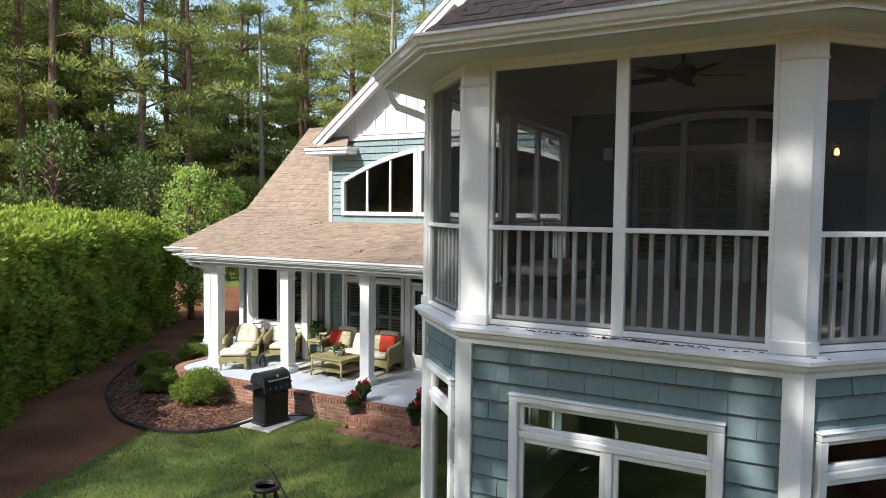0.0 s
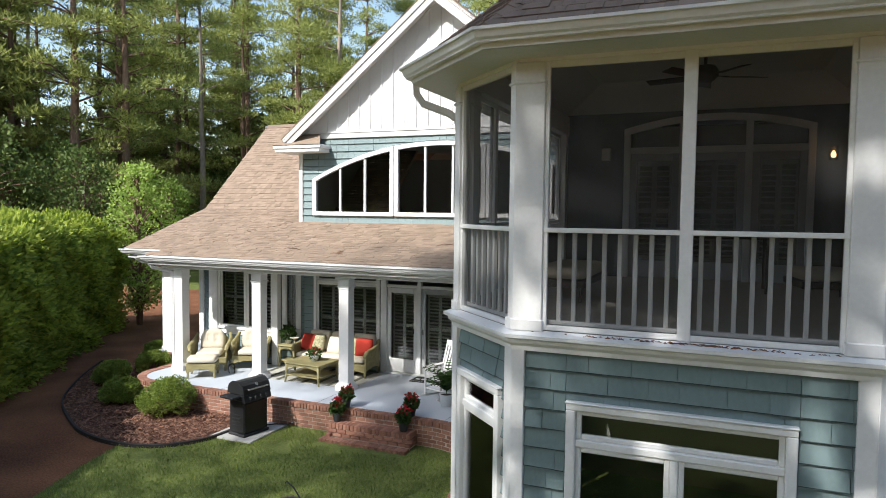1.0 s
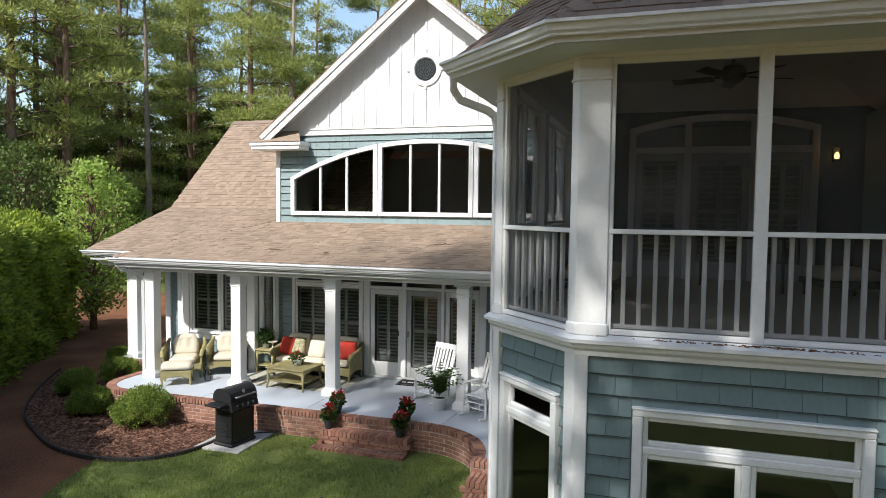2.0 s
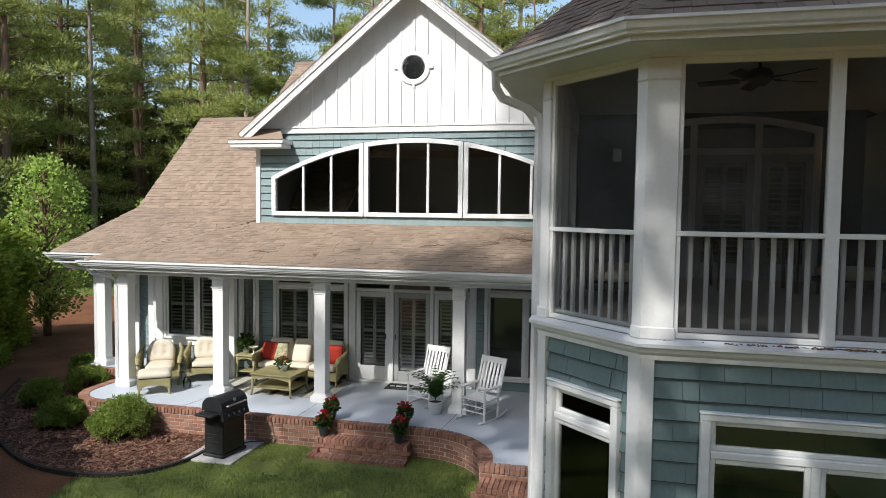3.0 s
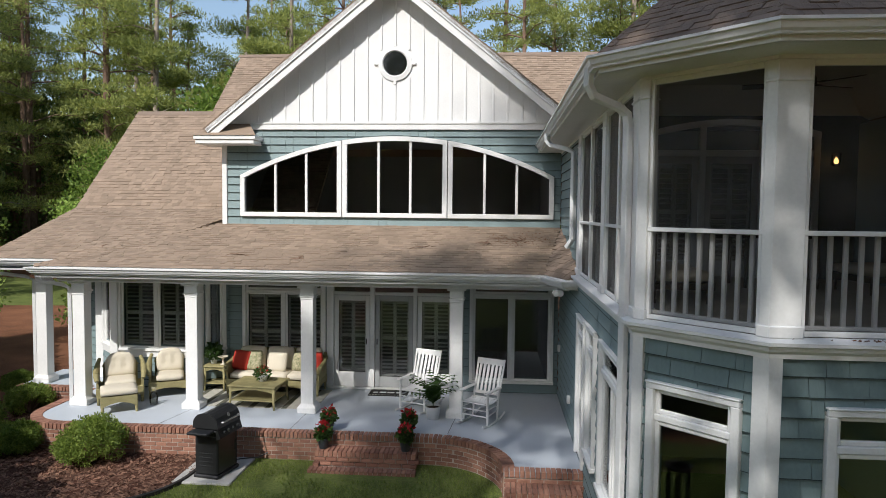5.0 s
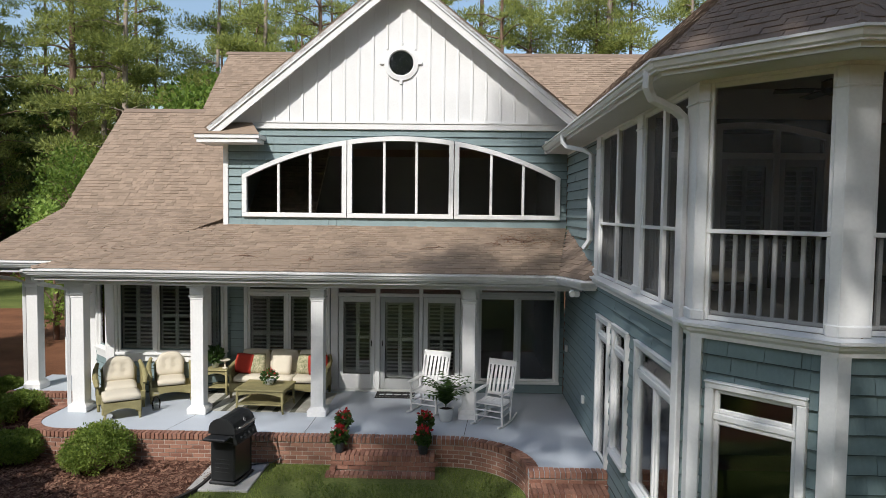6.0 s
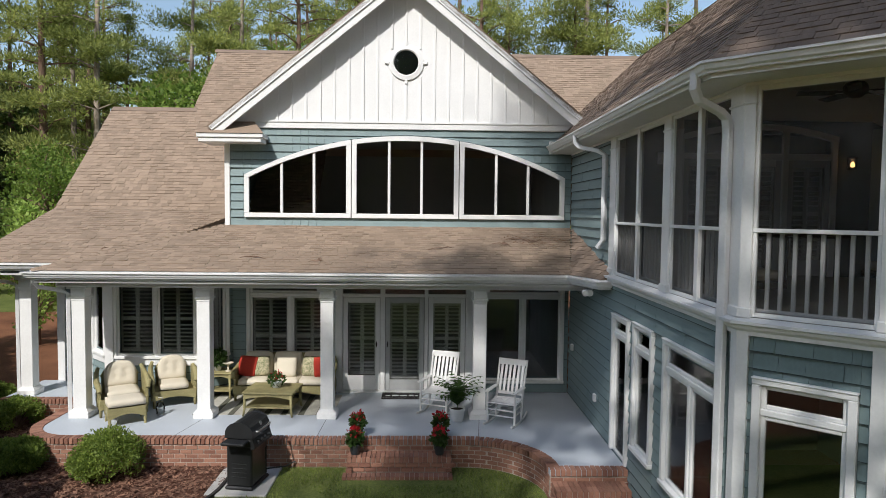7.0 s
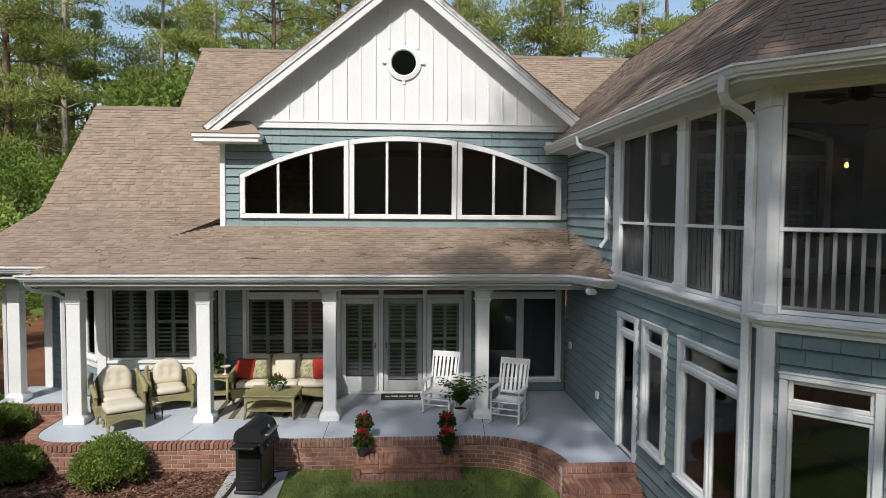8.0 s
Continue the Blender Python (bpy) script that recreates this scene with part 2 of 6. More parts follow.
def wedge(material):
    """A unit clapboard, thick at its lower edge."""
    if material.name not in WEDGE:
        e = 0.04
        b = MB().add([(0, -1, 0), (1, -1, 0), (1, 0, 0), (0, 0, 0), (0, -0.08, 1), (1, -0.08, 1), (1, 0, 1), (0, 0, 1), (0, -0.96, e), (1, -0.96, e)],
                     [(3, 2, 1, 0), (4, 5, 6, 7), (8, 9, 5, 4), (1, 2, 6, 5, 9), (2, 3, 7, 6), (3, 0, 8, 4, 7), (0, 1, 9, 8)])
        me = b.mesh("clapboard", material)
        # lower lip and underside get the lap's shadow as colour
        me.materials.append(EDGE_SHADE)
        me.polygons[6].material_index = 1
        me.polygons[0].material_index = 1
        WEDGE[material.name] = me
    return WEDGE[material.name]


def siding(parent, u0, u1, z0, z1, holes, material, row=0.178, lo=0.16, hi=0.26, gap=0.004, thick=0.027, name="clapboard"):
    """Rows of boards or shakes on a wall, cut round its openings, each a piece of its own."""
    rnd = random.Random(name + parent.name)
    n = max(1, round((z1 - z0) / row))
    row = (z1 - z0) / n
    for i in range(n):
        a, b = z0 + i * row, z0 + (i + 1) * row
        for p, q, e, f in cells(u0, u1, a, b, holes):
            if q - p < 0.02 or f - e < 0.03:
                continue
            u = p
            while u < q - 0.01:
                w = min(rnd.uniform(lo, hi), q - u)
                if q - u - w < lo * 0.4:
                    w = q - u
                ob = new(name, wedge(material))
                ob.parent = parent
                ob.matrix_basis = Matrix.LocRotScale((u, 0.02, e), None, (w - gap, thick * rnd.uniform(0.85, 1.25), f - e - 0.007 + rnd.uniform(-0.003, 0.003)))
                u += w


def on_plane(o, u, v):
    """The pose of a sloping plane: x along u, y up along v."""
    u, v = Vector(u).normalized(), Vector(v).normalized()
    v = (v - v.dot(u) * u).normalized()
    w = u.cross(v)
    m = Matrix((u, v, w)).transposed().to_4x4()
    m.translation = o
    return m


def span(poly, v):
    """Where a line at height v crosses a convex outline."""
    xs = []
    for (x0, y0), (x1, y1) in zip(poly, poly[1:] + poly[:1]):
        if (y0 - v) * (y1 - v) < 0:
            xs.append(x0 + (x1 - x0) * (v - y0) / (y1 - y0))
    return (min(xs), max(xs)) if len(xs) > 1 else None


def roof(name, corners, material, label, singles=None, seed=1, row=0.115):
    """A roof slope: corners from the left eave round; a deck with overlapping shingles on it. singles: (u0, u1, v0, v1), whose shingles are separate."""
    c = [Vector(p) for p in corners]
    up = c[-1] - c[0]
    m = on_plane(c[0], c[1] - c[0], up)
    inv = m.inverted()
    poly = [tuple((inv @ p)[:2]) for p in c]
    deck = MB().prism(poly, -0.09, 0.0)
    ob = tagged(part(name, deck, material, m=m), label, "roof", kind="structure")
    rnd = random.Random(seed)
    b = MB()
    top = max(p[1] for p in poly)
    v, k = -0.02, 0
    unit = MB().add([(0, 0, 0), (1, 0, 0), (1, 1, 0), (0, 1, 0), (0, 0, 1), (1, 0, 1), (1, 1, 0.35), (0, 1, 0.35)],
                    [(4, 5, 6, 7), (0, 1, 5, 4), (1, 2, 6, 5), (3, 0, 4, 7)]).mesh("shingle", material)
    while v < top - 0.02:
        s = span(poly, max(v + row * 0.5, 0.01))
        if s:
            u = s[0] - rnd.uniform(0, 0.25)
            while u < s[1] - 0.01:
                w = rnd.uniform(0.09, 0.23)
                a, e = max(u, s[0] - 0.01), min(u + w, s[1] + 0.01)
                if e - a > 0.02:
                    h = rnd.choice((0.009, 0.011, 0.016, 0.018)) + rnd.uniform(0, 0.002)
                    if singles and singles[0] < a < singles[1] and singles[2] < v < singles[3]:
                        t = new("shingle", unit)
                        t.parent = ob
                        t.matrix_basis = Matrix.LocRotScale((a, v, 0.001), None, (e - a - 0.004, row + 0.03, h))
                    else:
                        b.add([(a, v, 0.001), (e - 0.004, v, 0.001), (e - 0.004, v + row + 0.03, 0.001), (a, v + row + 0.03, 0.001), (a, v, h), (e - 0.004, v, h),
                               (e - 0.004, v + row + 0.03, h * 0.35), (a, v + row + 0.03, h * 0.35)], [(4, 5, 6, 7), (0, 1, 5, 4), (1, 2, 6, 5), (3, 0, 4, 7)])
                u += w
        v += row
        k += 1
    if b.v:
        part("shingles", b, material, ob, kind="stuff")
    return ob


def sweep(b, pts, profile, closed=False):
    """A moulding: profile (out, up) pairs carried along level points, mitred; out is to the right of the way."""
    pts = [Vector(p) for p in pts]
    n, k, vs = len(pts), len(profile), []
    for i, p in enumerate(pts):
        a = (p - pts[i - 1]).normalized() if i else (pts[1] - p).normalized()
        d = (pts[i + 1] - p).normalized() if i < n - 1 else a
        na, nd = Vector((a.y, -a.x, 0)), Vector((d.y, -d.x, 0))
        mid = (na + nd).normalized()
        mid /= max(0.3, mid.dot(na))
        vs += [p + mid * o + Vector((0, 0, h)) for o, h in profile]
    fs = [(i * k + j, (i + 1) * k + j, (i + 1) * k + (j + 1) % k, i * k + (j + 1) % k) for i in range(n - 1) for j in range(k)]
    fs += [tuple(range(k)), tuple(range((n - 1) * k, n * k))[::-1]]
    return b.add(vs, fs)


def window(name, fm, u0, u1, z0, z1, label, cols=1, transom=0.0, sill=True, casing=0.08, mullion=0.065, shutters=False, door=False):
    """A window in a wall: casing, sashes, one pane to each light. transom: the height of the upper row."""
    w = thing(name, label, "window", fm, kind="structure")
    b = MB()
    b.cbox(u0, u0 + casing, -0.048, 0.05, z0, z1), b.cbox(u1 - casing, u1, -0.048, 0.05, z0, z1)
    b.cbox(u0, u1, -0.050, 0.05, z1 + 0.0005, z1 + casing * 0.7)
    b.cbox(u0 - 0.008, u1 + 0.008, -0.062, 0.05, z1 + casing * 0.7, z1 + casing * 0.7 + 0.02)
    if sill:
        b.cbox(u0 - 0.008, u1 + 0.008, -0.07, 0.05, z0 - 0.06, z0 - 0.0005)
    rows = [(z0, z1 - transom - mullion), (z1 - transom, z1)] if transom else [(z0, z1)]
    if transom:
        b.cbox(u0 + casing, u1 - casing, -0.02, 0.05, z1 - transom - mullion, z1 - transom)
    part("window_frame", b, WHITE, w)
    width = (u1 - u0 - 2 * casing - (cols - 1) * mullion) / cols
    for r, (a, e) in enumerate(rows):
        n = 1 if (transom and r == 1 and cols > 1 and not door) else cols
        wd = (u1 - u0 - 2 * casing - (n - 1) * mullion) / n
        for i in range(n):
            p = u0 + casing + i * (wd + mullion)
            if i:
                part("mullion", MB().cbox(p - mullion, p, -0.02, 0.05, a, e), WHITE, w)
            s, t = MB(), 0.045
            s.cbox(p, p + t, 0.0, 0.045, a, e), s.cbox(p + wd - t, p + wd, 0.0, 0.045, a, e)
            s.cbox(p + t, p + wd - t, 0.0, 0.045, a, a + t), s.cbox(p + t, p + wd - t, 0.0, 0.045, e - t, e)
            sash = part("sash", s, WHITE, w)
            g = part("pane", MB().box(p + t - 0.005, p + wd - t + 0.005, 0.02, 0.026, a + t - 0.005, e - t + 0.005), GLASS, sash)
            g.visible_shadow = False
            if shutters and r == 0:
                shutter_pair(w, p + t, p + wd - t, a + t, e - t)
    return w


def shutter_pair(w, a, e, z0, z1, y=0.09):
    """Louvred shutters behind a pane."""
    mid = (a + e) / 2
    for p, q in ((a, mid), (mid, e)):
        b = MB()
        b.cbox(p, p + 0.04, y, y + 0.03, z0, z1), b.cbox(q - 0.04, q, y, y + 0.03, z0, z1)
        for h in (z0, (z0 + z1) / 2 - 0.03, z1 - 0.07):
            b.box(p + 0.04, q - 0.04, y, y + 0.03, h, h + 0.07)
        sh = part("shutter", b, SHUTTER, w)
        s = MB()
        z = z0 + 0.10
        while z < z1 - 0.10:
            if abs(z - (z0 + z1) / 2) > 0.06:
                s.box(p + 0.04, q - 0.04, -0.030, 0.030, -0.004, 0.004, pose(0, y + 0.015, z, 20))
            z += 0.082
        part("louvres", s, SHUTTER, sh, kind="stuff")


# ---- ground ----
GZ = -0.5
ground = tagged(part("ground", MB().add([(-900, -900, GZ), (900, -900, GZ), (900, 900, GZ), (-900, 900, GZ)], [(0, 1, 2, 3)]), STRAW),
                "brown pine straw ground reaching into the woods", "ground", kind="structure")


def smooth_line(pts, steps=6):
    """A rounded line through points."""
    out, n = [], len(pts)
    for i in range(n - 1):
        p = [Vector(pts[max(0, min(n - 1, i + k))]) for k in (-1, 0, 1, 2)]
        for s in range(steps):
            t = s / steps
            out.append(0.5 * (2 * p[1] + (p[2] - p[0]) * t + (2 * p[0] - 5 * p[1] + 4 * p[2] - p[3]) * t * t + (3 * p[1] - p[0] - 3 * p[2] + p[3]) * t ** 3))
    return out + [Vector(pts[-1])]


BED_EDGE = smooth_line([(-10.2, -0.6), (-9.1, -2.2), (-7.7, -3.8), (-6.3, -4.75), (-5.2, -5.28), (-4.1, -5.42), (-3.3, -5.15), (-2.8, -4.4), (-2.75, -3.1)])
LAWN = [tuple(p) for p in smooth_line([(-4.15, -5.42), (-3.9, -6.4), (-3.3, -8.2), (-2.9, -10.5), (-3.2, -14), (-4, -20)])] + [(14, -20), (14, -3), (-2.75, -3.0)] + \
       [tuple(p) for p in reversed(BED_EDGE) if p.x > -4.15]
lawn = tagged(part("lawn", MB().prism(LAWN[::-1], GZ - 0.02, GZ + 0.012), GRASS_FLOOR), "sunlit mown green lawn with bare patches", "lawn", kind="structure")
tagged(part("far_lawn", MB().prism([(-30, 13), (-13, 15), (-12, 24), (-32, 26)], GZ - 0.02, GZ + 0.01), GRASS_FLOOR), "green far lawn beyond the pine straw", "lawn", kind="structure")
bed = tagged(part("mulch_bed", MB().prism([tuple(p) for p in BED_EDGE] + [(-6.3, -2.8), (-6.6, -0.7), (-9.0, -0.6)], GZ - 0.02, GZ + 0.03), MULCH),
             "curved planting bed of dark red-brown bark mulch", "planting bed", kind="structure")
eb = MB()
sweep(eb, [(*p, GZ) for p in BED_EDGE], [(0.02, 0), (0.02, 0.075), (-0.02, 0.085), (-0.02, 0)])
tagged(part("bed_edging", eb, EDGING), "low black edging strip round the mulch bed", "edging", kind="structure")

# ---- porch slab and brickwork ----
OUT = [(-8.3, 0.9), (-8.3, -0.72), (-6.62, -0.72)]
OUT += [(-5.75 - 0.87 * math.cos(a), -2.26 - 0.87 * math.sin(a)) for a in (math.pi / 2 * i / 12 for i in range(13))]
OUT += [(1.15, -3.13)] + [(1.15 + 1.25 * math.sin(a), -4.38 + 1.25 * math.cos(a)) for a in (math.pi / 2 * i / 12 for i in range(1, 13))]
OUT += [(2.4, -4.52), (3.6, -4.52)]
slab = MB().prism(OUT + [(3.6, 0.05), (-3.4, 0.05), (-3.4, 0.9)], -0.09, 0.0)
porch_floor = tagged(part("porch_floor", slab, PORCH), "pale blue-grey painted concrete porch floor", "floor", kind="structure")
SEAM = mat("seam_shadow", (0.05, 0.05, 0.052), 0.9, bump=0)
for x0, x1 in ((-3.72, -3.9), (-1.40, -1.42), (1.50, 1.42)):
    part("seam", MB().add([(x0 - 0.005, -2.0, 0.0035), (x0 + 0.005, -2.0, 0.0035), (x1 + 0.005, -2.93, 0.0035), (x1 - 0.005, -2.93, 0.0035)], [(3, 2, 1, 0)]), SEAM, porch_floor)
brick_wall = tagged(part("brick_porch_wall", MB().prism([(p[0] * 1.0, p[1]) for p in OUT] + [(3.6, -1), (-5, -1), (-7, 0.8)], GZ - 0.1, -0.095), MORTAR),
                    "low red brick wall with a rowlock coping under the porch", "brick wall", kind="structure")
BRICK_MESH = MB().cbox(-0.5, 0.5, -0.5, 0.5, -0.5, 0.5, c=0.04).mesh("brick", BRICK)


def bricks_along(pts, z0, courses, parent, coping=True, length=0.203, joint=0.014, course=0.075, top=0.0, depth=0.2):
    """Stretcher courses and a rowlock on top along a line; the wall lies to the left of the way."""
    pts = [Vector((*p, 0)) for p in pts]
    cum = [0.0]
    for a, b in zip(pts, pts[1:]):
        cum.append(cum[-1] + (b - a).length)

    def at(s):
        s = min(max(s, 0), cum[-1] - 1e-4)
        i = max(k for k in range(len(cum) - 1) if cum[k] <= s)
        d = (pts[i + 1] - pts[i]).normalized()
        return pts[i] + d * (s - cum[i]), d
    rnd = random.Random(len(pts) + round(z0 * 10))
    for k in range(courses):
        s = -(k % 2) * length / 2
        while s < cum[-1]:
            p, d = at(max(s, 0) / 1 + length / 2 if s >= 0 else (s + length) / 2)
            w = length if s >= 0 else length / 2
            ob = new("brick", BRICK_MESH)
            ob.parent = parent
            nrm = Vector((-d.y, d.x, 0))
            ob.matrix_basis = Matrix.LocRotScale(p + nrm * (0.046 - 0.008 + rnd.uniform(0, 0.003)) + Vector((0, 0, z0 + (k + 0.5) * course)),
                                                 Euler((0, 0, math.atan2(d.y, d.x))), (min(w, cum[-1]) - joint, 0.1, course - joint))
            s += length + 0.0
    if coping:
        n = int(cum[-1] / 0.077)
        for i in range(n):
            p, d = at((i + 0.5) * cum[-1] / n)
            ob = new("brick", BRICK_MESH)
            ob.parent = parent
            nrm = Vector((-d.y, d.x, 0))
            ob.matrix_basis = Matrix.LocRotScale(p + nrm * (depth / 2 - 0.03) + Vector((0, 0, top - 0.045 + rnd.uniform(-0.002, 0.003))),
                                                 Euler((0, 0, math.atan2(d.y, d.x))), (cum[-1] / n - joint, depth, 0.1))


bricks_along(OUT[1:-2], GZ + 0.02, 5, brick_wall, top=0.012)
bricks_along(OUT[-2:], GZ + 0.02, 5, brick_wall, top=0.012)


def brick_step(name, x0, x1, y0, y1, z, courses, label):
    st = tagged(part(name, MB().box(x0 + 0.02, x1 - 0.02, y0 + 0.02, y1, GZ - 0.08, z - 0.02), MORTAR), label, "steps", kind="structure")
    bricks_along([(x0, y1), (x0, y0), (x1, y0), (x1, y1)], z - 0.095 - 0.075 * courses, courses, st, coping=False)
    n = int((x1 - x0) / 0.077)
    for i in range(n):
        for j in range(max(1, round((y1 - y0) / 0.2))):
            ob = new("brick", BRICK_MESH)
            ob.parent = st
            ob.matrix_basis = Matrix.LocRotScale((x0 + (i + 0.5) * (x1 - x0) / n, y0 + 0.1 + j * 0.205, z - 0.042), None, ((x1 - x0) / n - 0.01, 0.198, 0.1))
    return st


brick_step("brick_step", -0.84, 0.92, -3.44, -3.13, -0.20, 2, "red brick step below the porch edge")
brick_step("brick_step", -0.90, 0.94, -3.70, -3.44, -0.44, 0, "low red brick landing step on the lawn")
brick_step("brick_step", 2.42, 3.55, -4.92, -4.52, -0.17, 2, "red brick step beside the wing")
brick_step("brick_step", 2.42, 3.75, -5.32, -4.92, -0.34, 1, "lower red brick step beside the wing")

# ---- walls ----
front = face(0, 0, 0)
A, B, C, D = (3.6, -8.02), (4.5, -8.92), (7.2, -8.92), (8.1, -8.02)
side, diag, oct_front, diag_r, side_r = face(3.6, 0, -90), face(*A, -45), face(*B, 0), face(*C, 45), face(*D, 90)
DIAG = 0.9 * math.sqrt(2)

H_FRONT = [(-3.32, -1.62, 0.35, 2.45), (-1.38, 1.38, 0.02, 2.42), (1.78, 3.4, 0.32, 2.45)]
wall_porch = wall("wall_porch", front, -3.75, 3.6, 0, 2.9, H_FRONT, TEAL, "teal lap sided wall under the porch roof")
siding(wall_porch, -3.75, 3.6, 0.0, 2.75, [(-3.42, -1.52, 0.2, 2.75), (-1.5, 1.5, -0.1, 2.75), (1.66, 3.52, 0.2, 2.75)], TEAL, lo=1.5, hi=3)
window("window_1", front, -3.42, -1.52, 0.30, 2.45, "white framed porch window with a transom and louvred shutters", 2, 0.28, shutters=True)
window("window_2", front, 1.68, 3.5, 0.27, 2.45, "white framed porch window beside the wing", 2, 0.28)

# arched window wall


def arch_z(x, top=5.57, low=4.71, half=3.45):
    rise = top - low
    r = (half * half + rise * rise) / (2 * rise)
    return top - r + math.sqrt(max(0, r * r - x * x))


gw = MB()
xs = [-3.85, -3.4] + [-3.4 + 6.8 * i / 24 for i in range(1, 24)] + [3.4, 3.6]
for a, e in zip(xs, xs[1:]):
    if a >= -3.41 and e <= 3.41:
        gw.box(a, e, 0.02, 0.18, 2.9, 3.83)
        za, ze = arch_z(a) - 0.05, arch_z(e) - 0.05
        gw.add([(a, 0.02, za), (e, 0.02, ze), (e, 0.02, 5.9), (a, 0.02, 5.9), (a, 0.18, za), (e, 0.18, ze), (e, 0.18, 5.9), (a, 0.18, 5.9)],
               [(0, 1, 2, 3), (7, 6, 5, 4), (0, 4, 5, 1), (3, 2, 6, 7)])
    else:
        gw.box(a, e, 0.02, 0.18, 2.9, 5.9)
gw.add([(-3.85, 0.02, 5.9), (3.85, 0.02, 5.9), (0, 0.02, 8.95), (-3.85, 0.18, 5.9), (3.85, 0.18, 5.9), (0, 0.18, 8.95)], [(0, 1, 2), (5, 4, 3), (0, 2, 5, 3), (1, 4, 5, 2)])
wall_gable = tagged(part("wall_gable", gw, TEAL), "teal lap sided gable wall over the porch roof", "wall", kind="structure")
steps_ = [(-3.47 + 6.94 * i / 40, -3.47 + 6.94 * (i + 1) / 40) for i in range(40)]
siding(wall_gable, -3.78, 3.6, 3.62, 5.74, [(a, e, 3.78, min(arch_z(a), arch_z(e)) + 0.02) for a, e in steps_], TEAL, row=0.177, lo=1.5, hi=3.4, name="lap_board")
corner = MB().cbox(-3.87, -3.76, -0.03, 0.05, 3.5, 5.62)
tagged(part("corner_board", corner, WHITE), "white corner board on the gable wall", "trim", kind="structure")
band = MB().cbox(-3.85, 3.6, -0.04, 0.02, 5.71, 5.85).box(-3.85, 3.6, -0.06, 0.02, 5.84, 5.875)
tagged(part("trim_band", band, WHITE), "white trim band below the gable boards", "trim", kind="structure")
# board and batten gable
gp = MB().add([(-3.75, -0.012, 5.87), (3.75, -0.012, 5.87), (0, -0.012, 8.9), (-3.75, 0.02, 5.87), (3.75, 0.02, 5.87), (0, 0.02, 8.9)],
              [(0, 1, 2), (5, 4, 3), (0, 2, 5, 3), (1, 4, 5, 2), (0, 3, 4, 1)])
gable_panel = tagged(part("gable_panel", gp, WHITE_WALL), "white board and batten gable with a round window", "gable", kind="structure")
for i in range(-10, 11):
    x = i * 0.305 + 0.0
    ztop = 8.92 - 0.81 * abs(x) - 0.12
    gap = math.sqrt(max(0.0, 0.42 ** 2 - x * x))
    segs = [(5.87, 7.13 - gap), (7.13 + gap, ztop)] if gap else [(5.87, ztop)]
    for a, e in segs:
        if e > a + 0.05:
            part("batten", MB().cbox(x - 0.025, x + 0.025, -0.034, -0.012, a, e, c=0.004), WHITE_WALL, gable_panel)

# arched window: three units under one curve
aw = thing("window_3", "three-part white framed window with an arched top", "window", kind="structure")


def arch_unit(x0, x1, name):
    zb, t = 3.80, 0.10
    n = 10
    top = [(x0 + (x1 - x0) * i / n) for i in range(n + 1)]
    b = MB()
    b.cbox(x0, x1, -0.055, 0.06, zb, zb + t)
    for xa, side_ in ((x0, 1), (x1 - t, -1)):
        za, zc = arch_z(xa), arch_z(xa + t)
        b.add([(xa, -0.055, zb + t), (xa + t, -0.055, zb + t), (xa + t, -0.055, zc), (xa, -0.055, za), (xa, 0.06, zb + t), (xa + t, 0.06, zb + t), (xa + t, 0.06, zc), (xa, 0.06, za)],
              [(0, 1, 2, 3), (7, 6, 5, 4), (0, 3, 7, 4), (1, 5, 6, 2), (2, 6, 7, 3)])
    for a, e in zip(top, top[1:]):
        za, ze = arch_z(a), arch_z(e)
        b.add([(a, -0.06, za - t), (e, -0.06, ze - t), (e, -0.06, ze), (a, -0.06, za), (a, 0.06, za - t), (e, 0.06, ze - t), (e, 0.06, ze), (a, 0.06, za)],
              [(0, 1, 2, 3), (7, 6, 5, 4), (3, 2, 6, 7), (0, 4, 5, 1)])
    unit = part("window_frame", b, WHITE, aw)
    w = (x1 - x0 - 2 * t) / 3
    for i in range(3):
        a, e = x0 + t + i * w, x0 + t + (i + 1) * w
        if i:
            za = arch_z(a) - t + 0.02
            part("mullion", MB().cbox(a - 0.028, a + 0.028, -0.03, 0.04, zb + t, za), WHITE, unit)
        m_ = (a + e) / 2
        g = part("pane", MB().add([(a, 0.01, zb + t - 0.01), (e, 0.01, zb + t - 0.01), (e, 0.01, arch_z(e) - t + 0.01), (m_, 0.01, arch_z(m_) - t + 0.01), (a, 0.01, arch_z(a) - t + 0.01)],
                                  [(0, 1, 2, 3, 4)]), GLASS, unit)
        g.visible_shadow = False


arch_unit(-3.45, -1.17, "left"), arch_unit(-1.15, 1.15, "mid"), arch_unit(1.17, 3.45, "right")

# round window in the gable
rw = thing("window_4", "small round gable window with a white ring and four keys", "window", pose(0, -0.012, 7.13), kind="structure")
ring = MB()
pr = [(0.37, 0.0), (0.37, 0.035), (0.28, 0.05), (0.26, 0.03), (0.26, 0.0)]
for i in range(32):
    a0, a1 = 2 * math.pi * i / 32, 2 * math.pi * (i + 1) / 32
    for (r0, h0), (r1, h1) in zip(pr, pr[1:]):
        ring.add([(r0 * math.cos(a0), -h0, r0 * math.sin(a0)), (r1 * math.cos(a0), -h1, r1 * math.sin(a0)), (r1 * math.cos(a1), -h1, r1 * math.sin(a1)), (r0 * math.cos(a1), -h0, r0 * math.sin(a1))], [(0, 1, 2, 3)])
part("window_frame", ring, WHITE_WALL, rw)
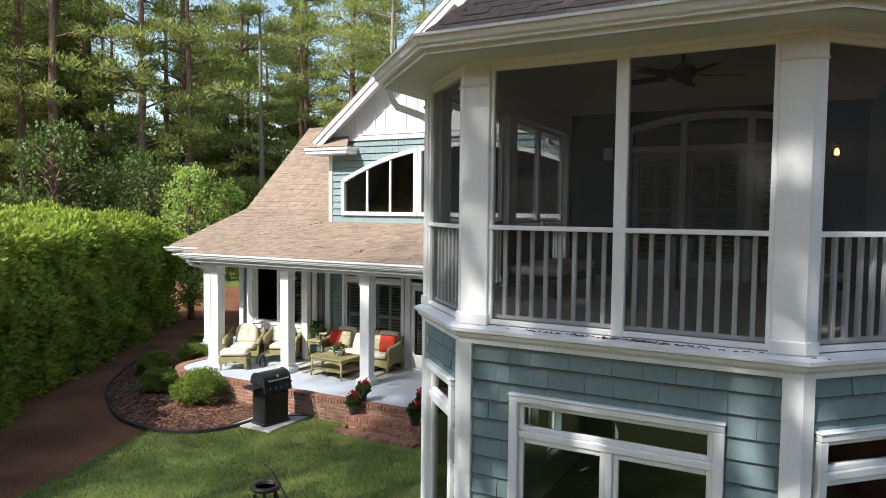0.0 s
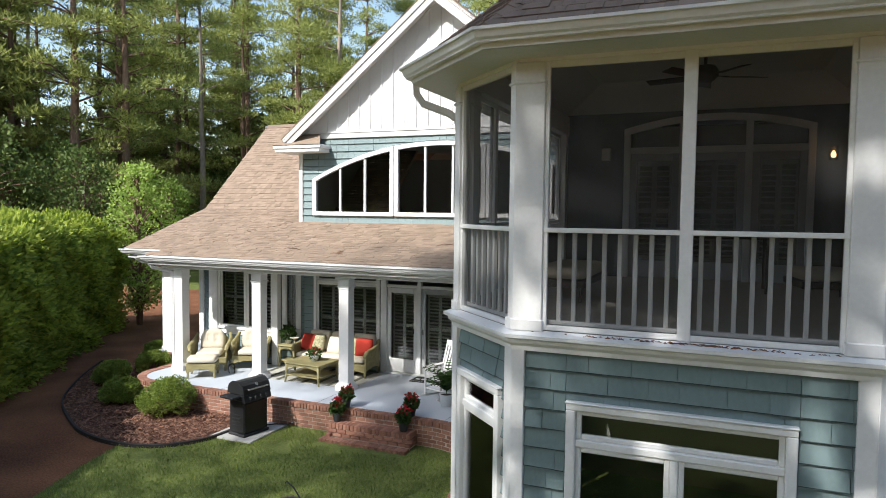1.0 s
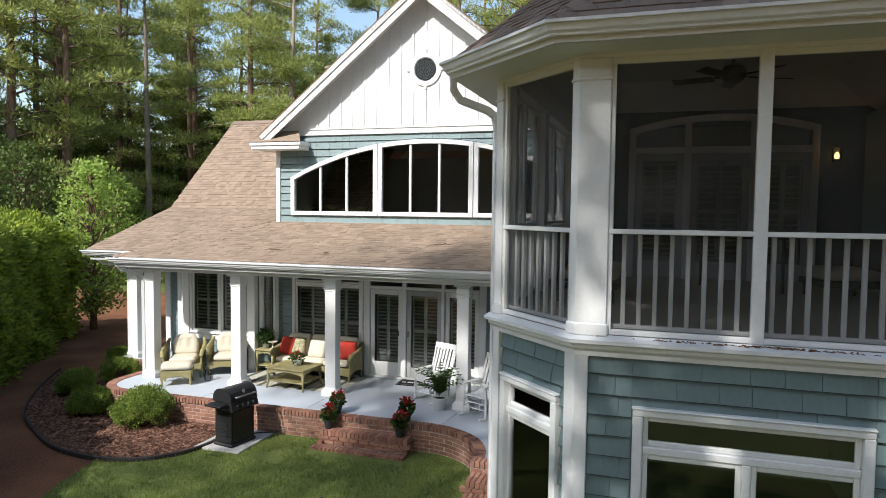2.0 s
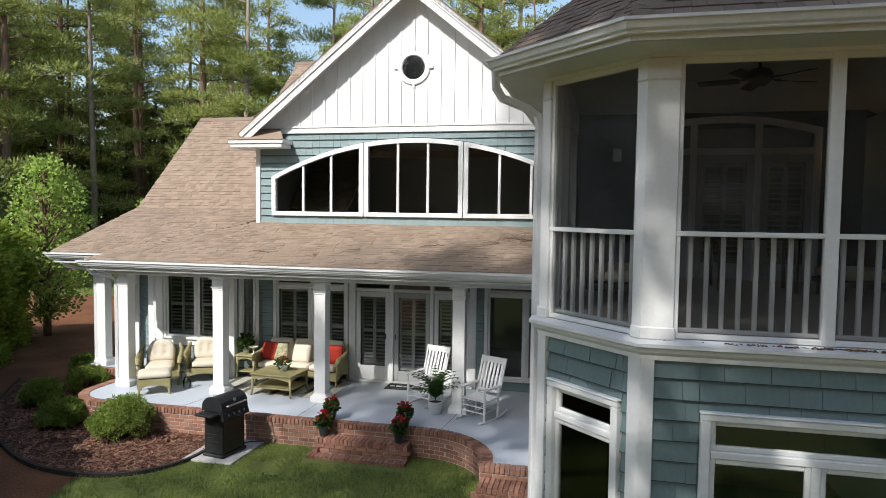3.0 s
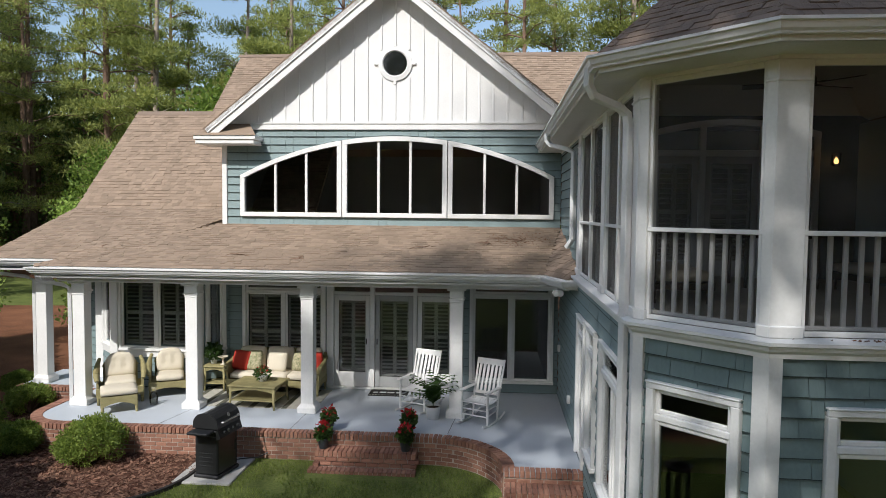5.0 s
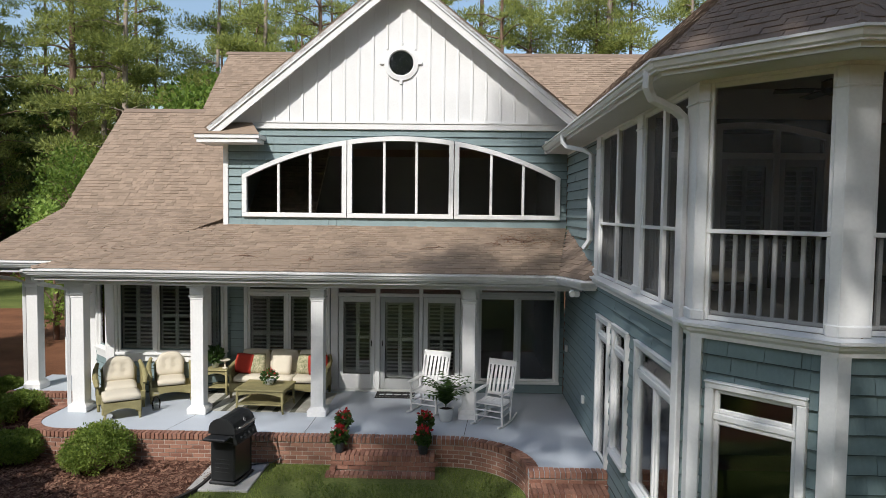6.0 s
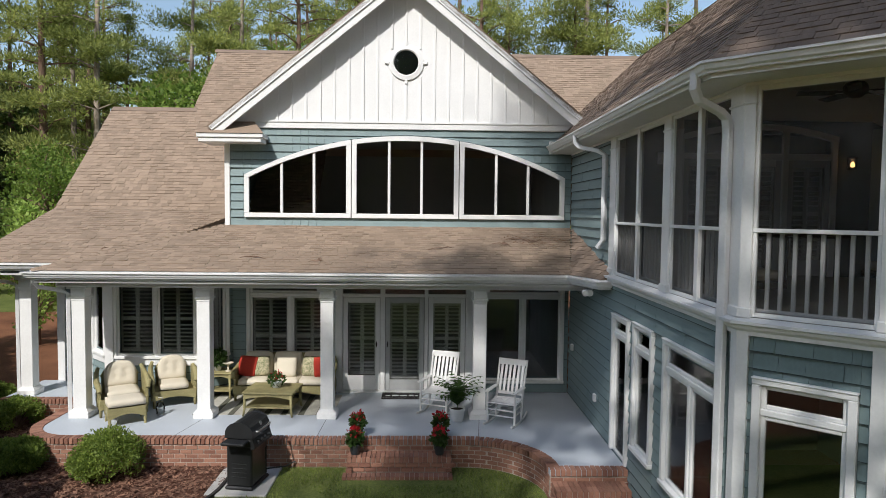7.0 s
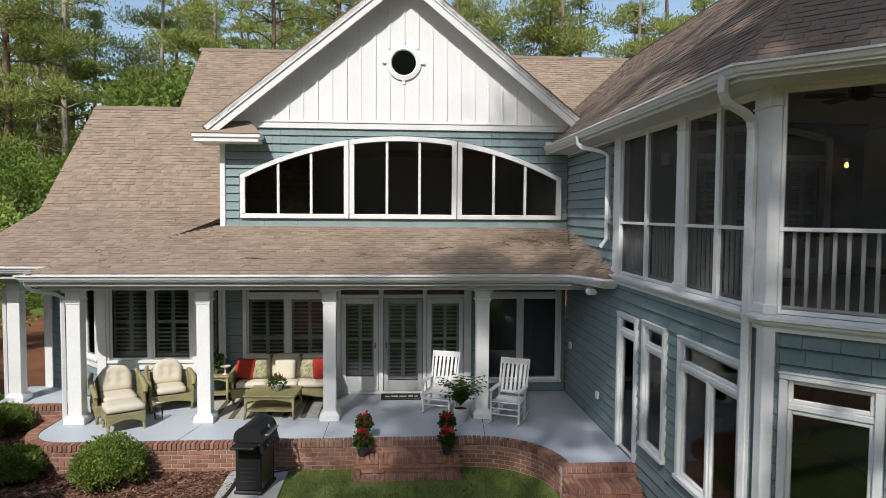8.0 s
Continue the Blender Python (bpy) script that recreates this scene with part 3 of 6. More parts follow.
for a in range(4):
    part("keystone", MB().cbox(-0.032, 0.032, -0.042, 0.0, 0.35, 0.455), WHITE_WALL, rw, m=pose(0, 0, 0, 0, a * 90, 0))
rp = part("pane", MB().add([(0.262 * math.cos(2 * math.pi * i / 32), -0.018, 0.262 * math.sin(2 * math.pi * i / 32)) for i in range(32)], [tuple(range(32))]), GLASS, rw)
# dark disc in place of the unlit space behind the pane
part("backing", MB().add([(0.262 * math.cos(2 * math.pi * i / 32), -0.006, 0.262 * math.sin(2 * math.pi * i / 32)) for i in range(32)], [tuple(range(32))]), TEAL_SHADED, rw)

# gable roof with white rakes
RZ = 9.0
for s, nm in ((-1, "roof_gable_west"), (1, "roof_gable_east")):
    e = (4.1 * s, RZ - 0.81 * 4.1)
    if s < 0:
        roof(nm, [(e[0], 8, e[1]), (e[0], -0.45, e[1]), (0, -0.45, RZ), (0, 8, RZ)], ROOF, "tan shingled gable roof slope", seed=3)
    else:
        roof(nm, [(e[0], -0.45, e[1]), (e[0], 8, e[1]), (0, 8, RZ), (0, -0.45, RZ)], ROOF, "tan shingled gable roof slope", seed=4)
    L = math.hypot(4.1, 0.81 * 4.1)
    rake = MB()
    d = Vector((s, 0, -0.81)).normalized()
    upv = Vector((0.81 * s, 0, 1)).normalized()
    for o0, o1, y0, y1 in ((-0.26, -0.03, -0.42, -0.39), (-0.12, -0.02, -0.45, -0.41), (-0.13, -0.10, -0.39, 0.02)):
        vs = []
        for y in (y0, y1):
            for t, o in ((0, o0), (L - 0.02, o0), (L - 0.02, o1), (0, o1)):
                p = Vector((0, y, RZ)) + d * t + upv * o
                if t == 0:
                    p = Vector((0, y, RZ + o / upv.z))
                vs.append(p)
        rake.add(vs, [(0, 1, 2, 3), (7, 6, 5, 4), (0, 4, 5, 1), (3, 2, 6, 7), (1, 5, 6, 2)])
    tagged(part("rake_board", rake, WHITE), "white rake board and soffit on the gable edge", "trim", kind="structure")
# cornice return on the left
ret = thing("cornice_return", "white boxed cornice return with a small shingled top", "cornice", kind="structure")
part("box", MB().cbox(-4.28, -2.98, -0.47, 0.4, 5.36, 5.45).cbox(-4.31, -2.94, -0.50, 0.4, 5.45, 5.54), WHITE, ret)
part("shingled_top", MB().add([(-4.33, -0.52, 5.54), (-2.92, -0.52, 5.54), (-3.25, 0.0, 5.86), (-3.95, 0.0, 5.86), (-4.33, 0.4, 5.54), (-3.95, 0.4, 5.86)],
                              [(0, 1, 2, 3), (0, 3, 5, 4), (1, 0, 4)]), ROOF, ret)

# main roof behind and porch roofs
LSX = -8.35
def lz(y): return 2.84 + 0.415 * (y + 1.06)
def sz(y): return lz(1.61) + 0.93 * (y - 1.61)
roof("roof_main_left", [(LSX, 1.61, lz(1.61)), (-6.1, 1.61, lz(1.61)), (-6.1, 4.66, sz(4.66)), (LSX, 4.66, sz(4.66))], ROOF, "tan shingled main roof slope", seed=5)
roof("roof_main", [(-6.1, 1.61, lz(1.61)), (-2.2, 1.61, lz(1.61)), (-2.2, 7.0, sz(7.0)), (-6.1, 7.0, sz(7.0))], ROOF, "tan shingled main roof slope up to the ridge", seed=6)
roof("roof_main_right", [(2.0, 4.4, sz(4.4)), (10, 4.4, sz(4.4)), (10, 7.0, sz(7.0)), (2.0, 7.0, sz(7.0))], ROOF, "tan shingled main roof behind the gable", seed=7)
roof("roof_low_left", [(-8.8, -1.0, lz(-1.0)), (-6.0, -1.0, lz(-1.0)), (-3.85, 1.61, lz(1.61)), (LSX, 1.61, lz(1.61))], ROOF, "low tan shingled roof over the side porch", seed=8)
FE, FZ = -2.34, 2.83
roof("roof_porch", [(-6.66, FE, FZ), (3.12, FE, FZ), (3.6, 0.05, 3.64), (-3.85, 0.05, 3.64)], ROOF, "tan shingled porch roof with fallen twigs", singles=(3.6, 6.2, 0.0, 1.0), seed=9)
roof("roof_porch_hip", [(-6.66, -0.9, FZ), (-6.66, FE, FZ), (-3.85, 0.05, 3.64), (-3.85, 0.95, 3.66)], ROOF, "tan shingled hip end of the porch roof", seed=10)
roof("roof_cricket", [(3.12, FE, FZ), (3.42, -3.35, 2.84), (3.62, -3.35, 2.92), (3.62, -0.1, 3.64)], ROOF_DARK, "small dark shingled slope against the wing", seed=11)
for x0, x1, y, z in ((-6.2, -0.2, 7.0, sz(7.0)), (LSX, -6.0, 4.66, sz(4.66)), (2.2, 10, 7.0, sz(7.0))):
    tagged(part("ridge_cap", MB().add([(x0, y - 0.13, z - 0.09), (x1, y - 0.13, z - 0.09), (x1, y, z + 0.03), (x0, y, z + 0.03), (x1, y + 0.13, z - 0.09), (x0, y + 0.13, z - 0.09)],
                                      [(0, 1, 2, 3), (3, 2, 4, 5)]), ROOF_DARK), "shingled ridge cap", "roof", kind="structure")
for p, q in (((-6.66, FE, FZ), (-3.85, 0.05, 3.64)), ((3.17, -8.19, 5.42), (5.85, -6.42, 7.92)), ((4.33, -9.34, 5.42), (5.85, -6.42, 7.92)), ((7.37, -9.34, 5.42), (5.85, -6.42, 7.92))):
    p, q = Vector(p), Vector(q)
    d = (q - p).normalized()
    w = d.cross(Vector((0, 0, 1))).normalized() * 0.10
    cap = thing("hip_cap", "row of bent shingles along the roof hip", "roof", kind="structure")
    n = int((q - p).length / 0.16)
    for i in range(n):
        a, e = p.lerp(q, i / n), p.lerp(q, (i + 1.25) / n)
        u0, u1 = Vector((0, 0, 0.034)), Vector((0, 0, 0.020))
        part("shingle", MB().add([a - w - u1 * 0.9, a + u0, a + w - u1 * 0.9, e - w - u1 * 1.6, e + u1, e + w - u1 * 1.6], [(0, 1, 4, 3), (1, 2, 5, 4), (0, 2, 1)]), ROOF if p.x < 0 else ROOF_DARK, cap)
# back slope closes the roof
for x0, x1, y, z in ((-6.1, 10, 7.0, sz(7.0)), (LSX, -6.1, 4.66, sz(4.66))):
    tagged(part("roof_back", MB().add([(x0, y, z - 0.02), (x1, y, z - 0.02), (x1, y + 6, z - 5.5), (x0, y + 6, z - 5.5)], [(3, 2, 1, 0)]), ROOF_DARK), "back slope of the main roof", "roof", kind="structure")
GUT = [(0.0, 0.0), (0.0, -0.105), (0.056, -0.105), (0.060, -0.088), (0.082, -0.072), (0.096, -0.036), (0.100, -0.024), (0.122, -0.020), (0.122, 0.004), (0.106, 0.004), (0.100, -0.012)]


def gutter(name, pts, label):
    b = MB()
    sweep(b, [Vector(p) - Vector((0, 0, 0.032)) for p in pts], GUT)
    g = thing(name, label, "gutter", kind="structure")
    part("trough", b, GUTTER, g)
    f = MB()
    sweep(f, [Vector(p) - Vector((0, 0, 0.03)) for p in pts], [(-0.002, 0.02), (-0.03, 0.02), (-0.03, -0.15), (-0.002, -0.15)])
    part("fascia", f, WHITE, g)
    return g


gutter("gutter_porch", [(-6.67, -1.0, FZ), (-6.67, FE, FZ), (3.12, FE, FZ), (3.40, -3.35, FZ + 0.01), (3.6, -3.37, FZ + 0.01)], "white half-round style gutter along the porch eave")
gutter("gutter_left", [(-8.80, 2.5, lz(-1.0)), (-8.80, -1.0, lz(-1.0)), (-6.3, -1.0, lz(-1.0))], "white gutter on the side porch eave")
# porch ceiling and beams
cl = MB().prism([(-6.63, -2.31), (3.6, -2.31), (3.6, 0.1), (-3.6, 0.1), (-3.6, 1.8), (-8.75, 1.8), (-8.75, -0.96), (-6.63, -0.96)], 2.60, 2.64)
tagged(part("ceiling", cl, CEIL), "pale boarded porch ceiling", "ceiling", kind="structure")
bm_ = MB().cbox(-6.36, 3.6, -2.1, -1.72, 2.50, 2.61).cbox(-6.35, -6.01, -1.72, -0.1, 2.505, 2.608).cbox(-8.15, -6.35, -0.45, -0.1, 2.50, 2.61).cbox(-8.14, -7.81, -0.1, 0.9, 2.505, 2.608)
tagged(part("porch_beam", bm_, WHITE), "white boxed beam on the porch columns", "beam", kind="structure")

# ---- bay and left walls ----
bay = [(-7.85, 0.92), (-6.95, 0.32), (-6.12, -0.5), (-4.22, -0.5), (-3.72, 0.0)]
for i, (p, q) in enumerate(zip(bay, bay[1:])):
    L = math.hypot(q[0] - p[0], q[1] - p[1])
    turn = math.degrees(math.atan2(q[1] - p[1], q[0] - p[0]))
    fm = face(*p, turn)
    w0, w1 = {0: (0, 0), 1: (0.22, L - 0.22), 2: (0.06, L - 0.06), 3: (0.14, L - 0.1)}[i]
    holes = [(w0 + 0.1, w1 - 0.1, 0.95, 2.42)] if i else []
    wb = wall("wall_bay", fm, 0, L, 0, 2.7, holes, TEAL, "teal sided bay wall on the porch")
    siding(wb, 0, L, 0, 2.62, [(w0, w1, 0.68, 2.7)] if i else [], TEAL, lo=0.8, hi=2)
    if i:
        window("window_bay", fm, w0, w1, 0.88, 2.42, "white bay window with louvred shutters", 2 if i == 2 else 1, casing=0.08, shutters=True)
        tagged(part("panel", MB().cbox(w0, w1, -0.03, 0.02, 0.68, 0.82), WHITE, m=fm), "white panel below the bay window", "trim", kind="structure")
for (x, y) in (bay[0], bay[1], bay[2], bay[3]):
    cbs = MB().cbox(x - 0.09, x + 0.09, y - 0.09, y + 0.06, 0, 2.6)
    tagged(part("corner_post", cbs, WHITE), "white corner board of the bay", "trim", kind="structure")
tagged(part("wall_left", MB().box(-7.85, -7.69, 0.9, 9, -0.5, 3.3), TEAL), "teal house wall beside the porch", "wall", kind="structure")


def column(x, y, label="square white panelled porch column"):
    c = thing("porch_column", label, "column", pose(x, y, 0), group="porch columns")
    part("shaft", MB().cbox(-0.122, 0.122, -0.122, 0.122, 0.14, 2.22, c=0.006), WHITE, c)
    part("base", MB().cbox(-0.185, 0.185, -0.185, 0.185, 0, 0.11).add(
        [(-0.185, -0.185, 0.11), (0.185, -0.185, 0.11), (0.185, 0.185, 0.11), (-0.185, 0.185, 0.11), (-0.122, -0.122, 0.18), (0.122, -0.122, 0.18), (0.122, 0.122, 0.18), (-0.122, 0.122, 0.18)],
        [(0, 1, 5, 4), (1, 2, 6, 5), (2, 3, 7, 6), (3, 0, 4, 7)]), WHITE, c)
    part("capital", MB().cbox(-0.155, 0.155, -0.155, 0.155, 2.27, 2.305).cbox(-0.132, 0.132, -0.132, 0.132, 2.22, 2.50).cbox(-0.18, 0.18, -0.18, 0.18, 2.45, 2.503), WHITE, c)
    return c


for x, y in ((-6.04, -1.82), (-3.72, -1.82), (-1.40, -1.82), (1.50, -1.82), (-7.93, -0.26)):
    column(x, y)

# ---- porch doors ----
dw = thing("door_1", "white glazed double porch doors with side light and transom", "door", front, kind="structure")
fb = MB()
for a, e in ((-1.50, -1.34), (-0.52, -0.42), (0.44, 0.52), (1.34, 1.50)):
    fb.cbox(a, e, -0.04, 0.06, 0.0, 2.5)
fb.cbox(-1.34, 1.34, -0.03, 0.06, 2.09, 2.16).cbox(-1.5, 1.5, -0.06, 0.06, 2.44, 2.56).cbox(-1.45, 1.45, -0.12, 0.05, 0.0, 0.035)
part("door_frame", fb, WHITE, dw)
for a, e, mt, nm, zb in ((-1.33, -0.53, WHITE, "door_leaf", 0.36), (-0.41, 0.43, DOOR_GREY, "screen_door", 0.27), (0.53, 1.33, WHITE, "door_leaf", 0.36)):
    b = MB()
    t = 0.10
    b.cbox(a, a + t, 0.0, 0.045, 0.04, 2.08), b.cbox(e - t, e, 0.0, 0.045, 0.04, 2.08), b.cbox(a + t, e - t, 0, 0.045, 0.04, zb), b.cbox(a + t, e - t, 0, 0.045, 1.96, 2.08)
    lf = part(nm, b, mt, dw)
    g = part("pane", MB().box(a + t, e - t, 0.02, 0.026, zb, 1.96), GLASS, lf)
    g.visible_shadow = False
    shutter_pair(dw, a + t, e - t, zb, 1.96, 0.12)
    g = part("pane", MB().box(a, e, 0.02, 0.026, 2.16, 2.44), GLASS, dw)
    g.visible_shadow = False
part("handle", MB().tube([(-0.36, -0.05, 1.0), (-0.36, -0.05, 1.12)], 0.012), EDGING, dw)
part("handle", MB().tube([(-0.60, -0.05, 1.0), (-0.60, -0.05, 1.12)], 0.012), EDGING, dw)

# ---- wing: lower storey ----
H_SIDE = [(3.67, 4.36, 0.02, 2.2), (4.80, 5.46, 0.5, 2.2), (6.08, 7.57, 0.5, 2.2)]
wall_wing = wall("wall_wing_west", side, 0, 8.02, -0.6, 2.9, H_SIDE, TEAL, "teal sided wing wall with tall windows")
siding(wall_wing, 0.05, 7.75, -0.5, 2.86, [(3.57, 4.46, -0.02, 2.3), (4.69, 5.57, 0.42, 2.31), (5.98, 7.66, 0.42, 2.31)], TEAL, lo=0.5, hi=1.3)
window("door_2", side, 3.57, 4.46, 0.03, 2.24, "white glazed wing door with a transom", 1, 0.22, sill=False)
window("window_5", side, 4.70, 5.56, 0.48, 2.27, "tall white wing window with a transom", 1, 0.28)
window("window_6", side, 5.99, 7.65, 0.48, 2.27, "wide white wing window of two sashes and a transom", 2, 0.28)
wall_diag = wall("wall_wing_diagonal", diag, 0, DIAG, -0.6, 2.9, [(0.22, 0.99, 0.3, 2.25)], TEAL_SHAKE_SHADED, "teal shake sided canted wall of the wing")
siding(wall_diag, 0.08, DIAG - 0.06, -0.5, 2.78, [(0.14, 1.07, 0.2, 2.33)], TEAL_SHAKE_SHADED, row=0.172, lo=0.18, hi=0.36, thick=0.03, name="shake")
window("window_7", diag, 0.15, 1.06, 0.25, 2.29, "tall white window with a transom in the canted wall", 1, 0.24)
wall_oct = wall("wall_wing_front", oct_front, 0, 2.7, -0.6, 2.9, [(0.55, 2.13, 0.3, 2.25)], TEAL_SHAKE_SHADED, "teal shake sided front wall of the wing")
siding(wall_oct, 0.06, 2.64, -0.5, 2.78, [(0.46, 2.22, 0.2, 2.33)], TEAL_SHAKE_SHADED, row=0.172, lo=0.18, hi=0.36, thick=0.03, name="shake")
window("window_8", oct_front, 0.47, 2.21, 0.25, 2.29, "wide white wing window with a long transom", 2, 0.25)
wall_diag_r = wall("wall_wing_diagonal", diag_r, 0, DIAG, -0.6, 2.9, [(0.22, 1.05, 0.3, 2.25)], TEAL_SHAKE_SHADED, "teal shake sided canted wall of the wing")
siding(wall_diag_r, 0.06, DIAG - 0.08, -0.5, 2.78, [(0.14, 1.13, 0.2, 2.33)], TEAL_SHAKE_SHADED, row=0.172, lo=0.18, hi=0.36, thick=0.03, name="shake")
window("window_9", diag_r, 0.15, 1.12, 0.25, 2.29, "tall white window with a transom in the canted wall", 1, 0.24)
tagged(part("wall_wing_east", MB().box(7.94, 8.1, -8.02, 4, -0.6, 5.4), TEAL), "teal far wall of the wing", "wall", kind="structure")
for x, y, a in ((3.6, -8.02, 0), (4.5, -8.92, 0), (7.2, -8.92, 0), (8.1, -8.02, 0)):
    sgn = 1 if x > 5.85 else -1
    fa, fb_ = {3.6: (side, diag), 4.5: (diag, oct_front), 7.2: (oct_front, diag_r), 8.1: (diag_r, side_r)}[x]
    l0 = {3.6: 8.02, 4.5: DIAG, 7.2: 2.7, 8.1: DIAG}[x]
    b = MB().cbox(l0 - 0.12, l0 + 0.012, -0.032, 0.02, -0.55, 2.80, fa, c=0.004).cbox(-0.012, 0.10, -0.034, 0.02, -0.55, 2.80, fb_, c=0.004)
    tagged(part("corner_board", b, WHITE), "white corner boards of the wing", "trim", kind="structure")

# ---- wing: sill moulding, screened porch ----
SILL = [(0.0, 2.76), (0.035, 2.76), (0.04, 2.80), (0.075, 2.83), (0.08, 2.86), (0.12, 2.875), (0.12, 2.905), (0.0, 2.935)]
LINE = [(3.6, -3.15), A, B, C, D, (8.1, -3.4)]
sl = MB()
sweep(sl, [(*p, 0) for p in LINE], SILL)
tagged(part("sill_moulding", sl, WHITE), "weathered white stepped sill moulding round the wing", "trim", kind="structure")
POLY = [(3.62, -3.2), (3.62, -8.0), (4.51, -8.90), (7.19, -8.90), (8.08, -8.0), (8.08, -3.2)]
tagged(part("floor_upper", MB().prism(POLY, 2.72, 2.92), DECK), "boarded floor of the upper screened porch", "floor", kind="structure")
vault = MB()
edge = POLY[1:5] + [(8.08, -3.25), (3.62, -3.25)]
mid_ = Vector((5.85, -5.9))
crown_ = [tuple(mid_ + (Vector(p) - mid_) * 0.66) for p in edge]
vault.add([(*p, 5.46) for p in edge] + [(*p, 5.88) for p in crown_], [(k, (k + 1) % 6, 6 + (k + 1) % 6, 6 + k) for k in range(6)] + [tuple(range(6, 12))])
tagged(part("ceiling_upper", vault, CEIL_UP), "pale tray ceiling of the upper screened porch", "ceiling", kind="structure")
up_wall = wall("wall_wing_upper", side, 0, 3.2, 2.9, 5.45, [], TEAL, "teal shake sided upper wall of the wing")
siding(up_wall, 0.02, 3.12, 2.95, 5.32, [], TEAL, lo=0.7, hi=1.6)
HEAD = 5.20


def screens(fm, L, posts, mulls, mat_screen, balusters, name):
    """A screened bay between posts: rails, frames, balusters, mesh."""
    th = thing(name, "white screened porch bay with a baluster rail", "screen", fm, kind="structure")
    head = MB().cbox(0, L, -0.01, 0.16, HEAD, 5.5)
    part("header", head, WHITE, th)
    for a, e in posts:
        p = MB().cbox(a, e, -0.025, 0.14, 2.93, HEAD, c=0.006)
        po = part("post", p, WHITE, th)
        part("post_base", MB().cbox(a - 0.012, e + 0.012, -0.045, 0.15, 2.93, 3.03), WHITE, po)
        part("post_cap", MB().cbox(a - 0.012, e + 0.012, -0.04, 0.15, 5.02, 5.045), WHITE, po)
    edges = [0.0] + [x for p in posts for x in p] + [L]
    for a, e in zip([p[1] for p in posts], [p[0] for p in posts[1:]]):
        ms = [m for m in mulls if a < m < e]
        b = MB()
        b.cbox(a, a + 0.035, 0.0, 0.05, 2.94, HEAD, c=0.004), b.cbox(e - 0.035, e, 0.0, 0.05, 2.94, HEAD, c=0.004)
        b.cbox(a + 0.035, e - 0.035, 0.002, 0.05, 2.94, 2.985, c=0.004), b.cbox(a + 0.035, e - 0.035, 0.002, 0.05, HEAD - 0.05, HEAD, c=0.004)
        fr = part("screen_frame", b, WHITE, th)
        part("rail", MB().cbox(a, e, -0.012, 0.055, 3.775, 3.815, c=0.004), WHITE, fr)
        for m in ms:
            part("mullion", MB().cbox(m - 0.05, m + 0.05, -0.014, 0.06, 2.94, HEAD, c=0.004), WHITE, fr)
        cuts = [a] + ms + [e]
        for p, q in zip(cuts, cuts[1:]):
            for z0, z1 in ((2.97, 3.78), (3.81, HEAD - 0.03)):
                s = part("mesh_panel", MB().add([(p, 0.03, z0), (q, 0.03, z0), (q, 0.03, z1), (p, 0.03, z1)], [(0, 1, 2, 3)]), mat_screen, fr)
        n = max(2, round((e - a) / 0.122))
        for i in range(1, n):
            u = a + (e - a) * i / n
            if all(abs(u - m) > 0.05 for m in ms):
                part("baluster", MB().cbox(u - 0.018, u + 0.018, 0.07, 0.106, 2.99, 3.77, c=0.004), WHITE, th)
        part("bottom_rail", MB().cbox(a, e, 0.065, 0.115, 2.985, 3.02, c=0.004), WHITE, th)
    return th


screens(diag, DIAG, [(-0.02, 0.10), (DIAG - 0.09, DIAG)], [], SCREEN, True, "screen_diagonal")
screens(oct_front, 2.7, [(-0.02, 0.24), (2.49, 2.72)], [1.38], SCREEN, True, "screen_front")
screens(diag_r, DIAG, [(0.0, 0.10), (DIAG - 0.18, DIAG)], [], SCREEN, True, "screen_diagonal")
screens(side, 8.02, [(3.2, 3.53), (5.78, 6.04), (7.72, 8.04)], [4.67, 6.91], SCREEN_SIDE, True, "screen_side")
tagged(part("header_fill", MB().box(3.0, 3.6, 0, 0.16, 5.2, 5.5, side), WHITE), "white header board", "trim", kind="structure")

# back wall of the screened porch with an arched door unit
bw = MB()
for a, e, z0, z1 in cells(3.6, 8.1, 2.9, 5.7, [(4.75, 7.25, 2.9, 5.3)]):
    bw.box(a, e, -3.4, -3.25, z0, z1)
tagged(part("wall_screened_porch", bw, TEAL_SHADED), "teal back wall of the screened porch, coloured dark for its shade", "wall", kind="structure")

# wing roof
EZ = 5.42
GA, GB, GC, GD = (3.17, -8.19, EZ), (4.33, -9.34, EZ), (7.37, -9.34, EZ), (8.53, -8.19, EZ)
APEX, RDG = (5.85, -6.42, 7.92), (5.85, 3.0, 7.92)
roof("roof_wing_west", [(3.17, 3.0, EZ), GA, APEX, RDG], ROOF_DARK, "tan and grey weathered shingled wing roof slope", singles=None, seed=12)
roof("roof_wing_canted_west", [GA, GB, APEX], ROOF_DARK, "canted tan shingled slope of the wing roof", seed=13, singles=(0, 3, 0, 1.6))
roof("roof_wing_front", [GB, GC, APEX], ROOF_DARK, "brown shingled front slope of the wing roof", seed=14, singles=(0, 4, 0, 1.2))
roof("roof_wing_canted_east", [GC, GD, APEX], ROOF_DARK, "canted tan shingled slope of the wing roof", seed=15)
roof("roof_wing_east", [GD, (8.53, 3.0, EZ), RDG, APEX], ROOF_DARK, "far shingled wing roof slope", seed=16)
gutter("gutter_wing", [(3.16, 0.0, EZ), (3.16, -8.20, EZ), (4.325, -9.355, EZ), (7.375, -9.355, EZ), (8.54, -8.20, EZ), (8.54, 0, EZ)], "white gutter round the wing eave")
sf = MB()
inner = [(3.62, 0.0), (3.62, -8.0), (4.52, -8.90), (7.18, -8.90), (8.08, -8.0), (8.08, 0)]
